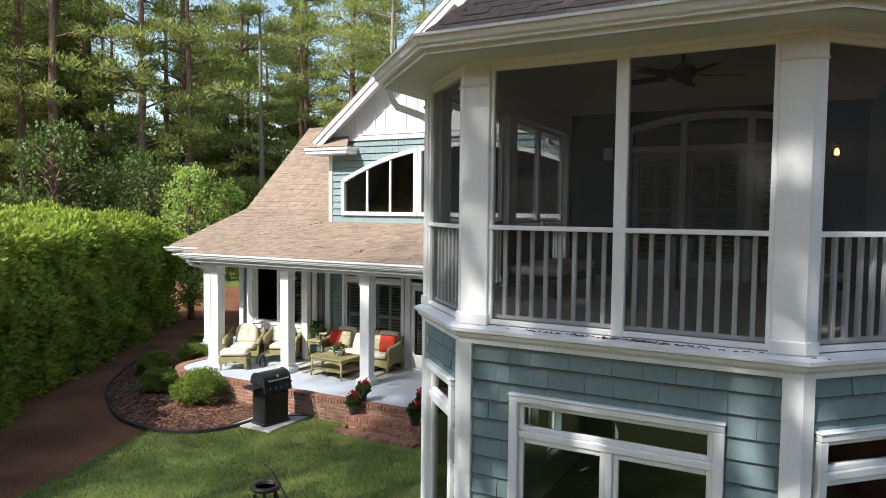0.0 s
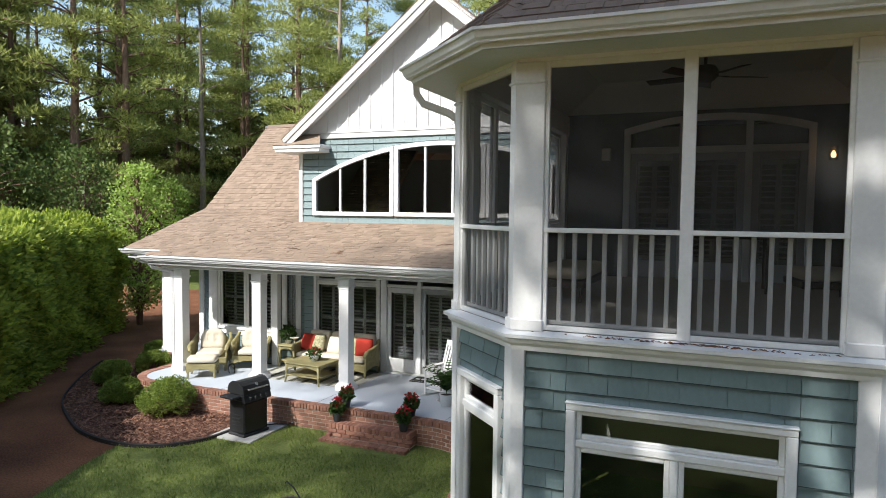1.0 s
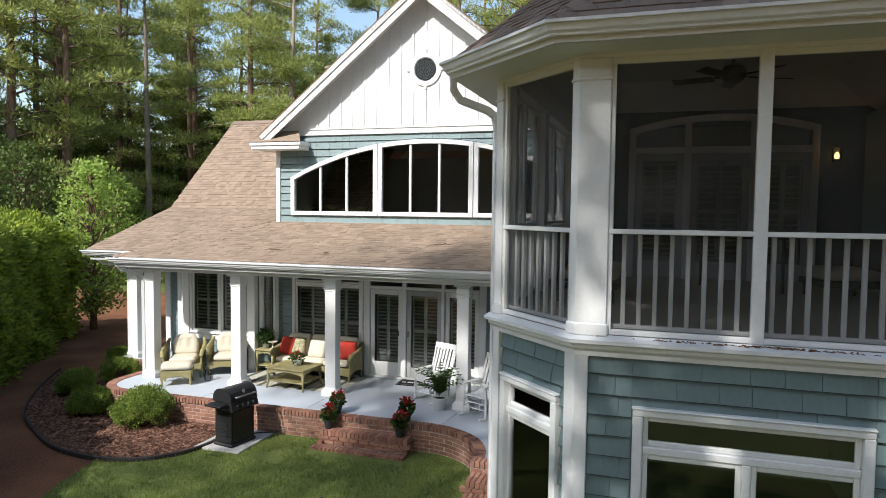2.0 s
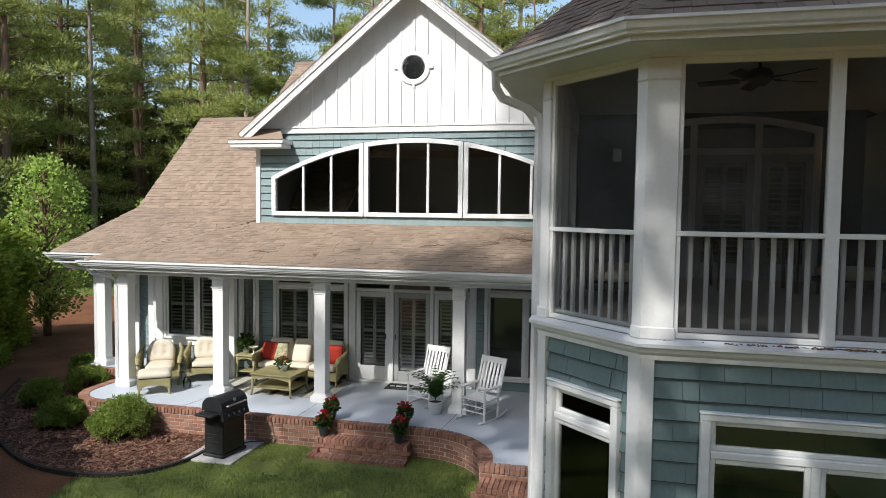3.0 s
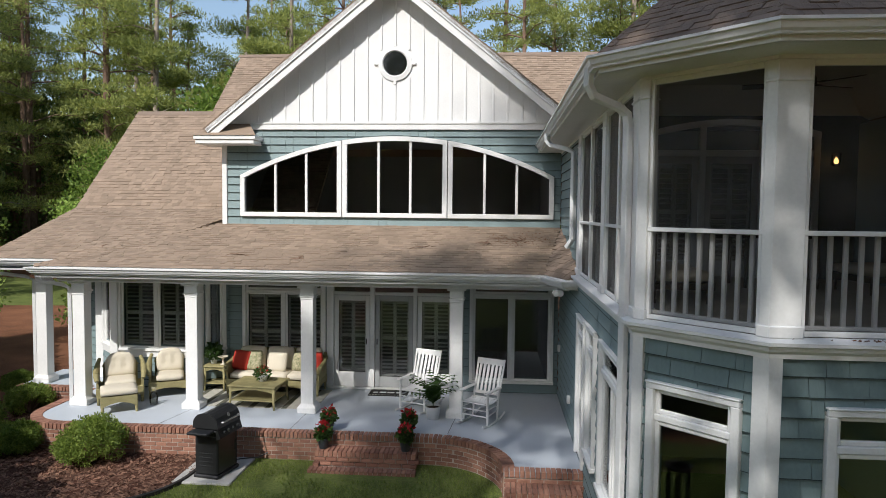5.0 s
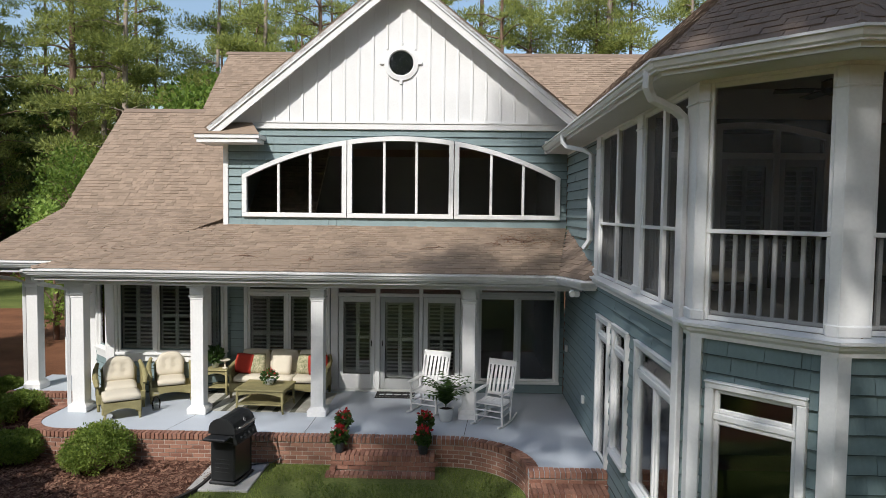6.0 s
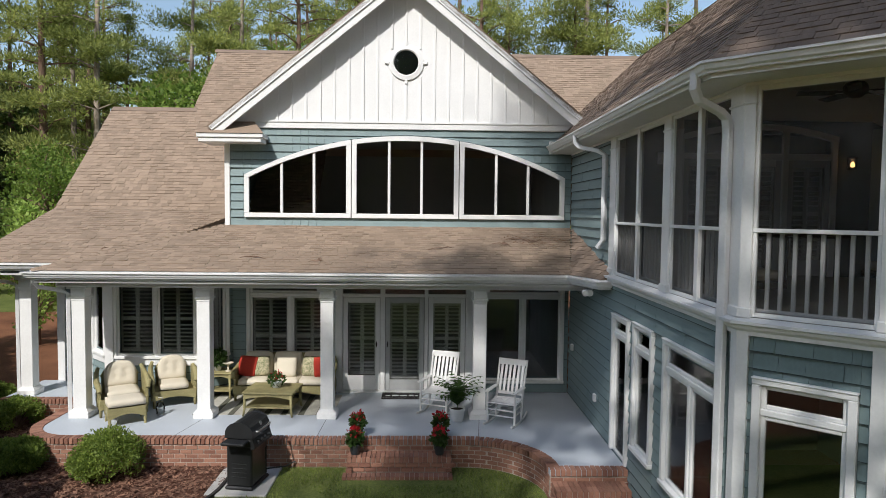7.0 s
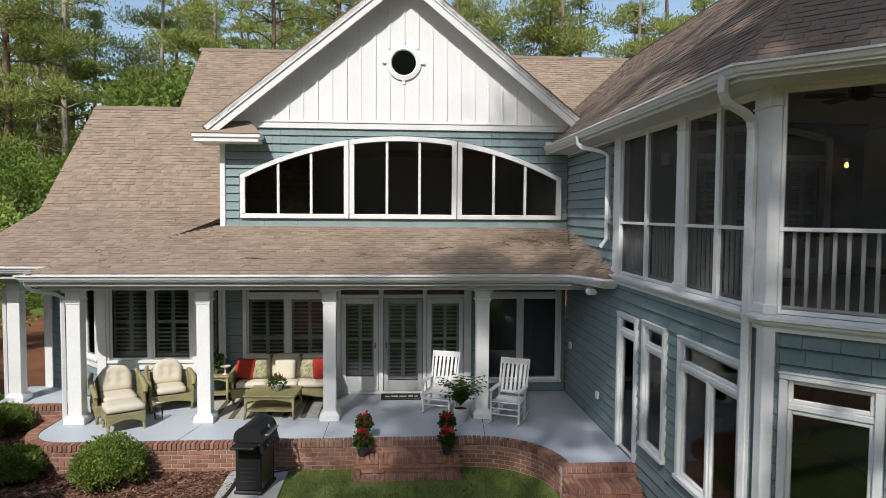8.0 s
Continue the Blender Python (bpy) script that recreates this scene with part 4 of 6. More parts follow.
outer = [(3.17, 0.0), (3.17, -8.195), (4.33, -9.345), (7.37, -9.345), (8.53, -8.195), (8.53, 0)]
for i in range(5):
    for z, rev in ((5.235, False), (5.25, True)):
        q = [(*outer[i], z), (*outer[i + 1], z), (*inner[i + 1], z), (*inner[i], z)]
        sf.add(q, [(0, 1, 2, 3)] if rev else [(3, 2, 1, 0)])
tagged(part("soffit", sf, SOFFIT), "white vented soffit under the wing eave", "soffit", kind="structure")
tagged(part("eave_end", MB().cbox(3.10, 3.6, -0.01, 0.02, 5.22, 5.5), WHITE), "white boxed eave end at the gable", "trim", kind="structure")

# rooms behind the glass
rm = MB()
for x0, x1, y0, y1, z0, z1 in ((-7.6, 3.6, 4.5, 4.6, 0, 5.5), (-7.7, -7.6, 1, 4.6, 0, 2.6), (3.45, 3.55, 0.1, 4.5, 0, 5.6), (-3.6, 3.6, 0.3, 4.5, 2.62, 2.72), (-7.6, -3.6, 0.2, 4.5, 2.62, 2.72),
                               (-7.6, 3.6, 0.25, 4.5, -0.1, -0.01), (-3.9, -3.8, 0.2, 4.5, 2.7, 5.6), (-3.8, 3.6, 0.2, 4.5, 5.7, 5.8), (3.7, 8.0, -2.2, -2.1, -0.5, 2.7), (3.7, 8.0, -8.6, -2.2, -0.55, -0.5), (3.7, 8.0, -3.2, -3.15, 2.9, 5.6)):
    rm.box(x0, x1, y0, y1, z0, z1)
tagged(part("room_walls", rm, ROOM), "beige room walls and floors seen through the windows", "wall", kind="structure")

# ---- trees and hedges ----
def leaf_cloud(b, centre, radius, n, size, rnd, flat=1.0, long=1.6, shell=0.45, up=0.3, wide=0.5):
    """Small folded leaves round a centre, denser towards the outside."""
    c = Vector(centre)
    for _ in range(n):
        d = Vector((rnd.gauss(0, 1), rnd.gauss(0, 1), rnd.gauss(0, 1))).normalized()
        r = radius * (shell + (1 - shell) * rnd.random() ** 0.6)
        p = c + Vector((d.x * r, d.y * r, d.z * r * flat))
        o = (d + Vector((rnd.uniform(-1, 1), rnd.uniform(-1, 1), rnd.uniform(-1, 1) + up)) * 0.9).normalized()
        t = o.cross(Vector((rnd.uniform(-1, 1), rnd.uniform(-1, 1), rnd.uniform(-1, 1)))).normalized()
        s = size * rnd.uniform(0.6, 1.3)
        a, w = o * s * long, t * s * wide
        k = len(b.v)
        b.v += [tuple(p), tuple(p + a * 0.5 + w), tuple(p + a), tuple(p + a * 0.5 - w)]
        b.f += [(k, k + 1, k + 2, k + 3)]


def needle_pad(b, centre, radius, n, rnd, flat=0.36):
    """A cushion of fine needles at a limb's end, domed above and thin below."""
    c = Vector(centre)
    lobes = [Vector((rnd.uniform(-0.6, 0.6), rnd.uniform(-0.6, 0.6), rnd.uniform(-0.1, 0.12))) * radius for _ in range(6)]
    for i in range(n):
        d = Vector((rnd.gauss(0, 1), rnd.gauss(0, 1), rnd.gauss(0, 1))).normalized()
        r = radius * 0.58 * rnd.random() ** 0.4
        q = c + lobes[i % 6] + Vector((d.x * r, d.y * r, (d.z if d.z > 0 else d.z * 0.45) * r * flat * 1.7))
        o = (d * 0.7 + Vector((rnd.uniform(-0.6, 0.6), rnd.uniform(-0.6, 0.6), rnd.uniform(0.1, 1.0)))).normalized()
        t = o.cross(Vector((rnd.uniform(-1, 1), rnd.uniform(-1, 1), rnd.uniform(-1, 1)))).normalized()
        w = rnd.uniform(0.18, 0.34)
        k = len(b.v)
        b.v += [tuple(q), tuple(q + o * w * 0.5 + t * w * 0.13), tuple(q + o * w), tuple(q + o * w * 0.5 - t * w * 0.13)]
        b.f += [(k, k + 1, k + 2, k + 3)]


def pine(seed, h, bare, spread, needles, lean=0.0, tier=1.5, pad=0.8, bark=None, per=(2, 4)):
    """A tall pine: bare trunk, uneven tiers of level limbs that carry cushions of needles."""
    rnd = random.Random(seed)
    t = thing("pine_tree", "tall pine with a bare trunk and tufted green crown", "tree", group="pines behind the house")
    axis = [Vector((lean * (i / 8) ** 2 + rnd.uniform(-0.08, 0.08), rnd.uniform(-0.08, 0.08), h * i / 8)) for i in range(9)]
    tb = MB().tube(axis, [0.27 * (1 - 0.88 * (i / 8)) + 0.02 for i in range(9)], 9)
    cr = MB()
    z = bare
    while z < h - 0.4:
        f = (z - bare) / (h - bare)
        k = min(7, int(z / h * 8))
        base = axis[k].lerp(axis[k + 1], z / h * 8 - k)
        for j in range(rnd.randint(*per)):
            a = rnd.uniform(0, 6.283)
            ln = spread * (0.6 + 0.4 * math.sin(min(1, f * 2.4 + 0.2) * 1.57)) * (1.06 - f) ** 0.6 * rnd.uniform(0.45, 1.15)
            rise = rnd.uniform(-0.12, 0.30)
            tip = base + Vector((math.cos(a) * ln, math.sin(a) * ln, ln * rise + rnd.uniform(-0.3, 0.3)))
            mid = base.lerp(tip, 0.5) + Vector((0, 0, 0.10 * ln))
            tb.tube([base, mid, tip], [0.055, 0.038, 0.012], 4, cap=False)
            m = max(1, round(ln * 0.75))
            for q in range(m):
                s = 0.45 + 0.6 * (q + rnd.random()) / m
                side = Vector((-math.sin(a), math.cos(a), 0)) * rnd.uniform(-0.28, 0.28) * ln * s
                p = base.lerp(tip, s) + side + Vector((0, 0, 0.08 * ln * (1 - s) + rnd.uniform(0, 0.2)))
                needle_pad(cr, p, rnd.uniform(pad * 0.75, pad * 1.45), needles, rnd)
        z += tier * rnd.uniform(0.55, 1.45)
    for q in range(4):
        needle_pad(cr, axis[-1] + Vector((rnd.uniform(-0.5, 0.5), rnd.uniform(-0.5, 0.5), rnd.uniform(-1.0, 0.3))), pad * 0.7, needles, rnd, 0.6)
    part("trunk", tb, bark or BARK, t, smooth=True)
    part("crown", cr, PINE, t)
    return t


def broadleaf(seed, h, r, n, material, label, name="broadleaf_tree", size=0.13, low=0.25, clumps=60, group=""):
    rnd = random.Random(seed)
    t = thing(name, label, "tree", group=group)
    tb, cr = MB(), MB()
    axis = [Vector((rnd.uniform(-0.1, 0.1) * i / 5, rnd.uniform(-0.1, 0.1) * i / 5, h * 0.92 * i / 5)) for i in range(6)]
    tb.tube(axis, [0.02 * h * (1 - 0.85 * i / 5) + 0.012 for i in range(6)], 8)
    for i in range(clumps):
        f = low + (1 - low) * (i + rnd.random()) / clumps
        z = h * f
        g = (f - low) / (1 - low)
        rr = r * (math.sin(math.pi * min(1, 0.12 + g * 0.86)) ** 0.7) * rnd.uniform(0.35, 1.0)
        a = rnd.uniform(0, 6.283)
        p = Vector((math.cos(a) * rr, math.sin(a) * rr, z))
        base = Vector((0, 0, max(0.1 * h, z - 0.25 * h * rnd.uniform(0.3, 1))))
        tb.tube([base, base.lerp(p, 0.5) + Vector((0, 0, 0.03 * h)), p], [0.005 * h + 0.006, 0.004 * h + 0.004, 0.004], 4, cap=False)
        leaf_cloud(cr, p, r * rnd.uniform(0.2, 0.36), n, size, rnd, flat=0.75, long=1.4, shell=0.3)
    part("trunk", tb, BARK, t, smooth=True)
    part("crown", cr, material, t)
    return t


rnd = random.Random(5)
PINES = [pine(11, 21, 5, 3.8, 150, 0, 1.15, 0.8), pine(12, 24, 8, 3.6, 150, 0.3, 1.1, 0.8), pine(13, 19, 3.5, 4.0, 150, 0, 1.15, 0.85), pine(14, 27, 11, 4.0, 150, 0.6, 1.2, 0.85)]
LAYERED = [pine(16, 27, 6.0, 5.4, 460, 0.3, 2.1, 1.6, BARK_PALE, (2, 3)), pine(18, 25, 4.5, 5.0, 440, -0.3, 2.1, 1.5, BARK_PALE, (2, 3))]


def place(protos, used, x, y, turn, s, z=GZ):
    """Plant a tree: the first of each kind is moved, the rest are copies."""
    k = rnd.randrange(len(protos))
    m = pose(x, y, z - 0.05, 0, 0, turn)
    p = protos[k]
    if k not in used:
        used.add(k)
        p.scale = (s, s, s)
        p.matrix_basis = m @ Matrix.Diagonal((s, s, s, 1))
    else:
        c = copy_thing(p, m)
        c.matrix_basis = m @ Matrix.Diagonal((s, s, s, 1))


used, used_l = set(), set()


def wood(protos, seen, n, a0, a1, d0, d1, s0, s1):
    """Trees strewn over a sector of the woods, but for the glade before the layered pine."""
    for i in range(n):
        a, d, turn, size = rnd.uniform(a0, a1), rnd.uniform(d0, d1), rnd.uniform(0, 360), rnd.uniform(s0, s1)
        if 126.5 < a < 138 and d < 62:
            d = rnd.uniform(62, 82)
        place(protos, seen, 4 + d * math.cos(radians(a)), -12 + d * math.sin(radians(a)), turn, size)


wood(PINES, used, 30, 100, 160, 44, 78, 0.85, 1.15)
wood(PINES, used, 16, 122, 160, 50, 80, 1.05, 1.35)
wood(PINES, used, 12, 108, 152, 60, 84, 1.1, 1.4)
wood(PINES, used, 12, 138, 152, 46, 66, 1.1, 1.4)
for i in range(14):
    place(PINES, used, -8 + 36 * (i + rnd.random()) / 14, rnd.uniform(26, 44), rnd.uniform(0, 360), rnd.uniform(0.85, 1.1))
for x, y, s, a in ((-32.7, 28.4, 1.0, 30), (-41, 17, 0.85, 220), (-47, 24, 1.05, 80), (-24, 33, 0.95, 300), (-38, 9, 0.8, 170), (-17, 36, 0.95, 10), (-6, 34, 0.95, 100), (6, 34, 0.95, 250), (16, 30, 0.9, 190)):
    place(LAYERED, used_l, x, y, a, s)
UNDER = [broadleaf(21, 6.5, 2.6, 46, SHADED_LEAF, "broadleaf tree at the edge of the woods, leaves coloured for shade", size=0.16, low=0.08, clumps=70, group="wood edge trees"),
         broadleaf(22, 9, 3.0, 46, SHADED_LEAF, "broadleaf tree at the edge of the woods, leaves coloured for shade", size=0.17, low=0.1, clumps=80, group="wood edge trees")]
used2 = set()
wood(UNDER, used2, 56, 98, 160, 40, 64, 0.7, 1.2)
wood(UNDER, used2, 34, 98, 160, 66, 86, 1.3, 1.9)
SUNNY = [broadleaf(23, 8.5, 2.9, 60, BROAD, "sunlit green broadleaf tree behind the house", size=0.15, low=0.1, clumps=85, group="sunlit trees")]
used3 = set()
for x, y, s in ((-13.5, 15, 0.8), (-17, 17, 0.75), (-10.5, 19, 1.25), (-20, 22, 0.9), (-14, 24, 1.35), (-7.5, 23, 1.5), (-24, 16, 0.7), (-3, 26, 1.4), (4, 27, 1.35)):
    place(SUNNY, used3, x, y, rnd.uniform(0, 360), s)
lt = broadleaf(31, 6.0, 1.45, 60, LIGHT_LEAF, "young bright green tree beside the hedge", "young_tree", size=0.085, low=0.1, clumps=110)
lt.matrix_basis = pose(-14.3, 4.6, GZ)
lt2 = broadleaf(32, 4.6, 1.1, 40, LIGHT_LEAF, "young bright green tree beside the hedge", "young_tree", size=0.10, low=0.15, clumps=50)
lt2.matrix_basis = pose(-12.2, 7.5, GZ)
for x, y, s, turn in ((-20.5, 29, 1.0, 60), (-12, 31, 1.0, 200), (-1.5, 31, 1.0, 330), (10.5, 29, 1.05, 40), (20.5, 36, 1.1, 120)):
    place(LAYERED, used_l, x, y, turn, s)
for x, y, s, turn in ((2.5, 36, 1.1, 15), (13.5, 35, 1.1, 75)):
    place(PINES, used, x, y, turn, s)

# tall clipped hedge
hb = MB()
rnd = random.Random(8)
H0, H1 = Vector((-4.3, -11.5, 0)), Vector((-14.6, 3.5, 0))
hd = (H1 - H0)
HL = hd.length
hd.normalize()
hn = Vector((-hd.y, hd.x, 0))
if hn.x > 0:
    hn = -hn


def hedge_point(s, v):
    """s along, v round the cross-section from the foot up and over."""
    top, dep = 3.65, 4.2
    wob = 0.50 * noise.noise((s * 0.8, v * 4, 3)) + 0.34 * noise.noise((s * 2.2, v * 8, 9)) + 0.2 * noise.noise((s * 5, v * 18, 1))
    if v < 0.62:
        z = v / 0.62 * top
        o = -0.1 + 0.30 * (v / 0.62) ** 2 + wob
    else:
        z = top + 0.5 * (v - 0.62) / 0.38 + wob * 0.6
        o = 0.2 + (v - 0.62) / 0.38 * dep
    return H0 + hd * s + hn * o + Vector((0, 0, GZ + z))


for i in range(4800):
    s, v = rnd.uniform(-0.3, HL + 0.3), rnd.random()
    face_on = v < 0.62
    out = (-hn + Vector((0, 0, 0.35)) if face_on else Vector((0, 0, 1)) - hn * 0.2).normalized()
    centre = hedge_point(s, v) + out * rnd.uniform(-0.30, 0.22)
    spread, lean = rnd.uniform(0.14, 0.30), Vector((rnd.uniform(-1, 1), rnd.uniform(-1, 1), rnd.uniform(-0.6, 0.6)))
    for j in range(27):
        d = Vector((rnd.gauss(0, 1), rnd.gauss(0, 1), rnd.gauss(0, 1))).normalized()
        p = centre + d * spread * rnd.random() ** 0.5
        o = (out * 0.7 + d * 0.8 + lean * 0.5).normalized()
        t = o.cross(Vector((rnd.uniform(-1, 1), rnd.uniform(-1, 1), rnd.uniform(-1, 1)))).normalized()
        w = rnd.uniform(0.055, 0.115)
        k = len(hb.v)
        hb.v += [tuple(p), tuple(p + o * w * 0.8 + t * w * 0.5), tuple(p + o * w * 1.8), tuple(p + o * w * 0.8 - t * w * 0.5)]
        hb.f += [(k, k + 1, k + 2, k + 3)]
hedge = thing("hedge", "tall dense clipped green hedge beside the path", "hedge")
part("foliage", hb, HEDGE, hedge, kind="stuff")
# near-black body inside the leaves, coloured as the hedge's inner shade
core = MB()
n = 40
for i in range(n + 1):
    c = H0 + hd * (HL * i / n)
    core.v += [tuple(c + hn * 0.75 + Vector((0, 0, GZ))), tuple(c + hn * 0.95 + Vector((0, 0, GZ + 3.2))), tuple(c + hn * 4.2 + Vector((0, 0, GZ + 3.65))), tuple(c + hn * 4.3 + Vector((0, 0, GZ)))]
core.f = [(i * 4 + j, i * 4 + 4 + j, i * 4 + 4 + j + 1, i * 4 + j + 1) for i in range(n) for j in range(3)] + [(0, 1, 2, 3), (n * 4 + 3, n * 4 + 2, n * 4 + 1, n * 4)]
part("core", core, DEEP_SHADE, hedge)
# the wood behind: a far backdrop sheet, its deep shade put into the colour
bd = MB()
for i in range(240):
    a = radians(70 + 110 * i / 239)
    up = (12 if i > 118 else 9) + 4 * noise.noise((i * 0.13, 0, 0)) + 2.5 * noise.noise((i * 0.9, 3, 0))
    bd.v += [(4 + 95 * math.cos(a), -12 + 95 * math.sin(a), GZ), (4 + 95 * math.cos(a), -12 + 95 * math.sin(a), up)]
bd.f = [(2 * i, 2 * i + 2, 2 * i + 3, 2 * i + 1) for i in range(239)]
tagged(part("backdrop", bd, DEEP_SHADE), "far woods sheet, coloured dark for deep shade", "woods", kind="structure")

# tall trees behind the lawn, which shade the wing
SHADE = [broadleaf(41, 25, 5.5, 60, BROAD, "tall broadleaf tree across the lawn", "shade_tree", size=0.40, low=0.45, clumps=57, group="shade trees")]
for i, (x, y, sc) in enumerate(((0.6, -25, 1.0), (7.4, -24, 0.98), (12.5, -27, 1.0))):
    m = pose(x, y, GZ, 0, 0, 70 * i)
    t = SHADE[0] if i == 0 else copy_thing(SHADE[0], m)
    t.matrix_basis = m @ Matrix.Diagonal((sc, sc, sc, 1))

# woods across the lawn, behind the camera
rnd = random.Random(77)
for i in range(9):
    place(PINES, used, -52 + 100 * (i + rnd.random()) / 9, rnd.uniform(-72, -56), rnd.uniform(0, 360), rnd.uniform(0.95, 1.2))
hp = pine(15, 24.5, 16.2, 4.8, 110, 0, 0.9, 0.85)
tagged(hp, "tall umbrella pine across the lawn", "tree", "shade trees")
hp.matrix_basis = pose(-7.4, -25, GZ) @ Matrix.Diagonal((0.95, 0.95, 1.05, 1))
hq = copy_thing(hp, pose(-6.0, -25.8, GZ, 0, 0, 130))
hq.matrix_basis = pose(-6.0, -25.8, GZ, 0, 0, 130) @ Matrix.Diagonal((0.95, 0.95, 1.28, 1))

for i in range(12):
    place(UNDER, used2, rnd.uniform(-55, 45), rnd.uniform(-70, -52), rnd.uniform(0, 360), rnd.uniform(0.9, 1.4))
# unseen backdrop sheet to the south, shade of the woods in its colour
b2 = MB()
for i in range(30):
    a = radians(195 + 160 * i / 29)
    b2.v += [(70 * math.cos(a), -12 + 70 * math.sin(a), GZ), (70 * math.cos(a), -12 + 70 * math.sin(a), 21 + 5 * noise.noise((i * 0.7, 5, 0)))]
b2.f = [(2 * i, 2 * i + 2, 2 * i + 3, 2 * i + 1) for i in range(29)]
tagged(part("backdrop_south", b2, DEEP_SHADE), "far woods sheet across the lawn, coloured dark for deep shade", "woods", kind="structure")

# ---- things on the porch ----
WICKER = mat("olive_wicker", (0.20, 0.175, 0.075), 0.7, scale=5, fine=140, bump=0.7, dist=0.006, col2=(0.36, 0.32, 0.16), stretch=(1, 1, 2))
CUSHION = mat("cream_cushion", (0.60, 0.545, 0.44), 0.9, var=0.08, scale=3, fine=120, bump=0.2, dist=0.004)
RED = mat("red_cloth", (0.42, 0.035, 0.02), 0.85, var=0.2, scale=6, fine=90, bump=0.2)
FLORAL = mat("floral_cloth", (0.10, 0.13, 0.05), 0.9, scale=14, fine=30, bump=0.1, col2=(0.55, 0.48, 0.33))
BLACK = mat("black_enamel", (0.014, 0.015, 0.016), 0.35, var=0.3, scale=6, fine=80, bump=0.08)
CHARCOAL = mat("charcoal_plastic", (0.016, 0.017, 0.018), 0.55, var=0.25, scale=6, fine=90, bump=0.15)
STEEL = mat("brushed_steel", (0.42, 0.42, 0.42), 0.35, 0.9, var=0.15, scale=5, fine=60, bump=0.05)
POT_DARK = mat("slate_blue_pot", (0.032, 0.040, 0.048), 0.5, var=0.25, scale=8, fine=60, bump=0.1)
POT_WHITE = mat("white_pot", (0.62, 0.64, 0.64), 0.5, var=0.06, scale=6, fine=60, bump=0.06)
SOIL = mat("potting_soil", (0.03, 0.02, 0.014), 1.0, scale=20, fine=90, bump=0.6)
PETAL = leaf_mat("red_petals", (0.30, 0.012, 0.015), (0.62, 0.04, 0.05), 0.25)
POT_LEAF = leaf_mat("pot_plant_leaves", (0.022, 0.055, 0.014), (0.075, 0.14, 0.03), 0.3)
RUG_D, RUG_L = mat("rug_dark_stripe", (0.10, 0.10, 0.075), 0.95, scale=8, fine=90, bump=0.3), mat("rug_pale_stripe", (0.42, 0.41, 0.36), 0.95, scale=8, fine=90, bump=0.3)
MAT = mat("rubber_mat", (0.015, 0.015, 0.015), 0.9, var=0.4, scale=15, fine=90, bump=0.5)
BRASS = mat("aged_bronze", (0.05, 0.04, 0.032), 0.5, 0.6, var=0.3, scale=8, fine=60, bump=0.1)
LINEN = mat("beige_upholstery", (0.46, 0.40, 0.30), 0.95, var=0.1, scale=4, fine=110, bump=0.2)
DARKWOOD = mat("dark_wood", (0.035, 0.024, 0.018), 0.5, var=0.3, scale=3, fine=60, bump=0.1, stretch=(1, 6, 1))


def pillow(sx, sy, sz, puff=0.5, n=8, tuft=(), crown=0.0):
    """A soft cushion with rounded edges; tuft: buttons pressed in from above, as (x, y) in -1..1."""
    b = MB()
    def pt(u, v, s):
        e = max(0.0, (1 - abs(u) ** 4) * (1 - abs(v) ** 4)) ** 0.5
        z = s * sz / 2 * (1 - puff + puff * e)
        if s > 0:
            for a, c in tuft:
                z -= 0.032 * math.exp(-((u - a) ** 2 * sx * sx + (v - c) ** 2 * sy * sy) * 90)
        k = 1 - 0.05 * (u * u * v * v)
        u *= 1 - crown * max(0.0, v) ** 2.5
        v -= crown * 0.6 * u * u * max(0.0, v)
        return (u * sx / 2 * k, v * sy / 2 * k, z)
    m = n if not tuft else 14
    for s in (1, -1):
        k = len(b.v)
        b.v += [pt(2 * i / m - 1, 2 * j / m - 1, s) for j in range(m + 1) for i in range(m + 1)]
        for j in range(m):
            for i in range(m):
                q = (k + j * (m + 1) + i, k + j * (m + 1) + i + 1, k + (j + 1) * (m + 1) + i + 1, k + (j + 1) * (m + 1) + i)
                b.f.append(q if s > 0 else q[::-1])
    w, half = m + 1, (m + 1) ** 2
    ring = [i for i in range(w)] + [j * w + m for j in range(1, w)] + [m * w + i for i in range(m - 1, -1, -1)] + [j * w for j in range(m - 1, 0, -1)]
    b.f += [(ring[i], half + ring[i], half + ring[(i + 1) % len(ring)], ring[(i + 1) % len(ring)]) for i in range(len(ring))]
    return b


def arched_panel(b, p0, p1, z_top, z_low, rise, t, m=None):
    """An apron with a curved lower edge between two points on a line, t thick."""
    p0, p1 = Vector(p0), Vector(p1)
    d = (p1 - p0).normalized()
    nrm = Vector((-d.y, d.x, 0)) * t / 2
    n, q = 8, []
    for i in range(n + 1):
        p = p0.lerp(p1, i / n)
        zl = z_low + rise * math.sin(math.pi * i / n)
        q += [p - nrm + Vector((0, 0, zl)), p + nrm + Vector((0, 0, zl)), p - nrm + Vector((0, 0, z_top)), p + nrm + Vector((0, 0, z_top))]
    fs = [tuple(4 * i + v for v in f) for i in range(n) for f in ((0, 4, 6, 2), (1, 3, 7, 5), (0, 1, 5, 4), (2, 6, 7, 3))]
    b.add(q, fs + [(0, 2, 3, 1), (4 * n, 4 * n + 1, 4 * n + 3, 4 * n + 2)], m)


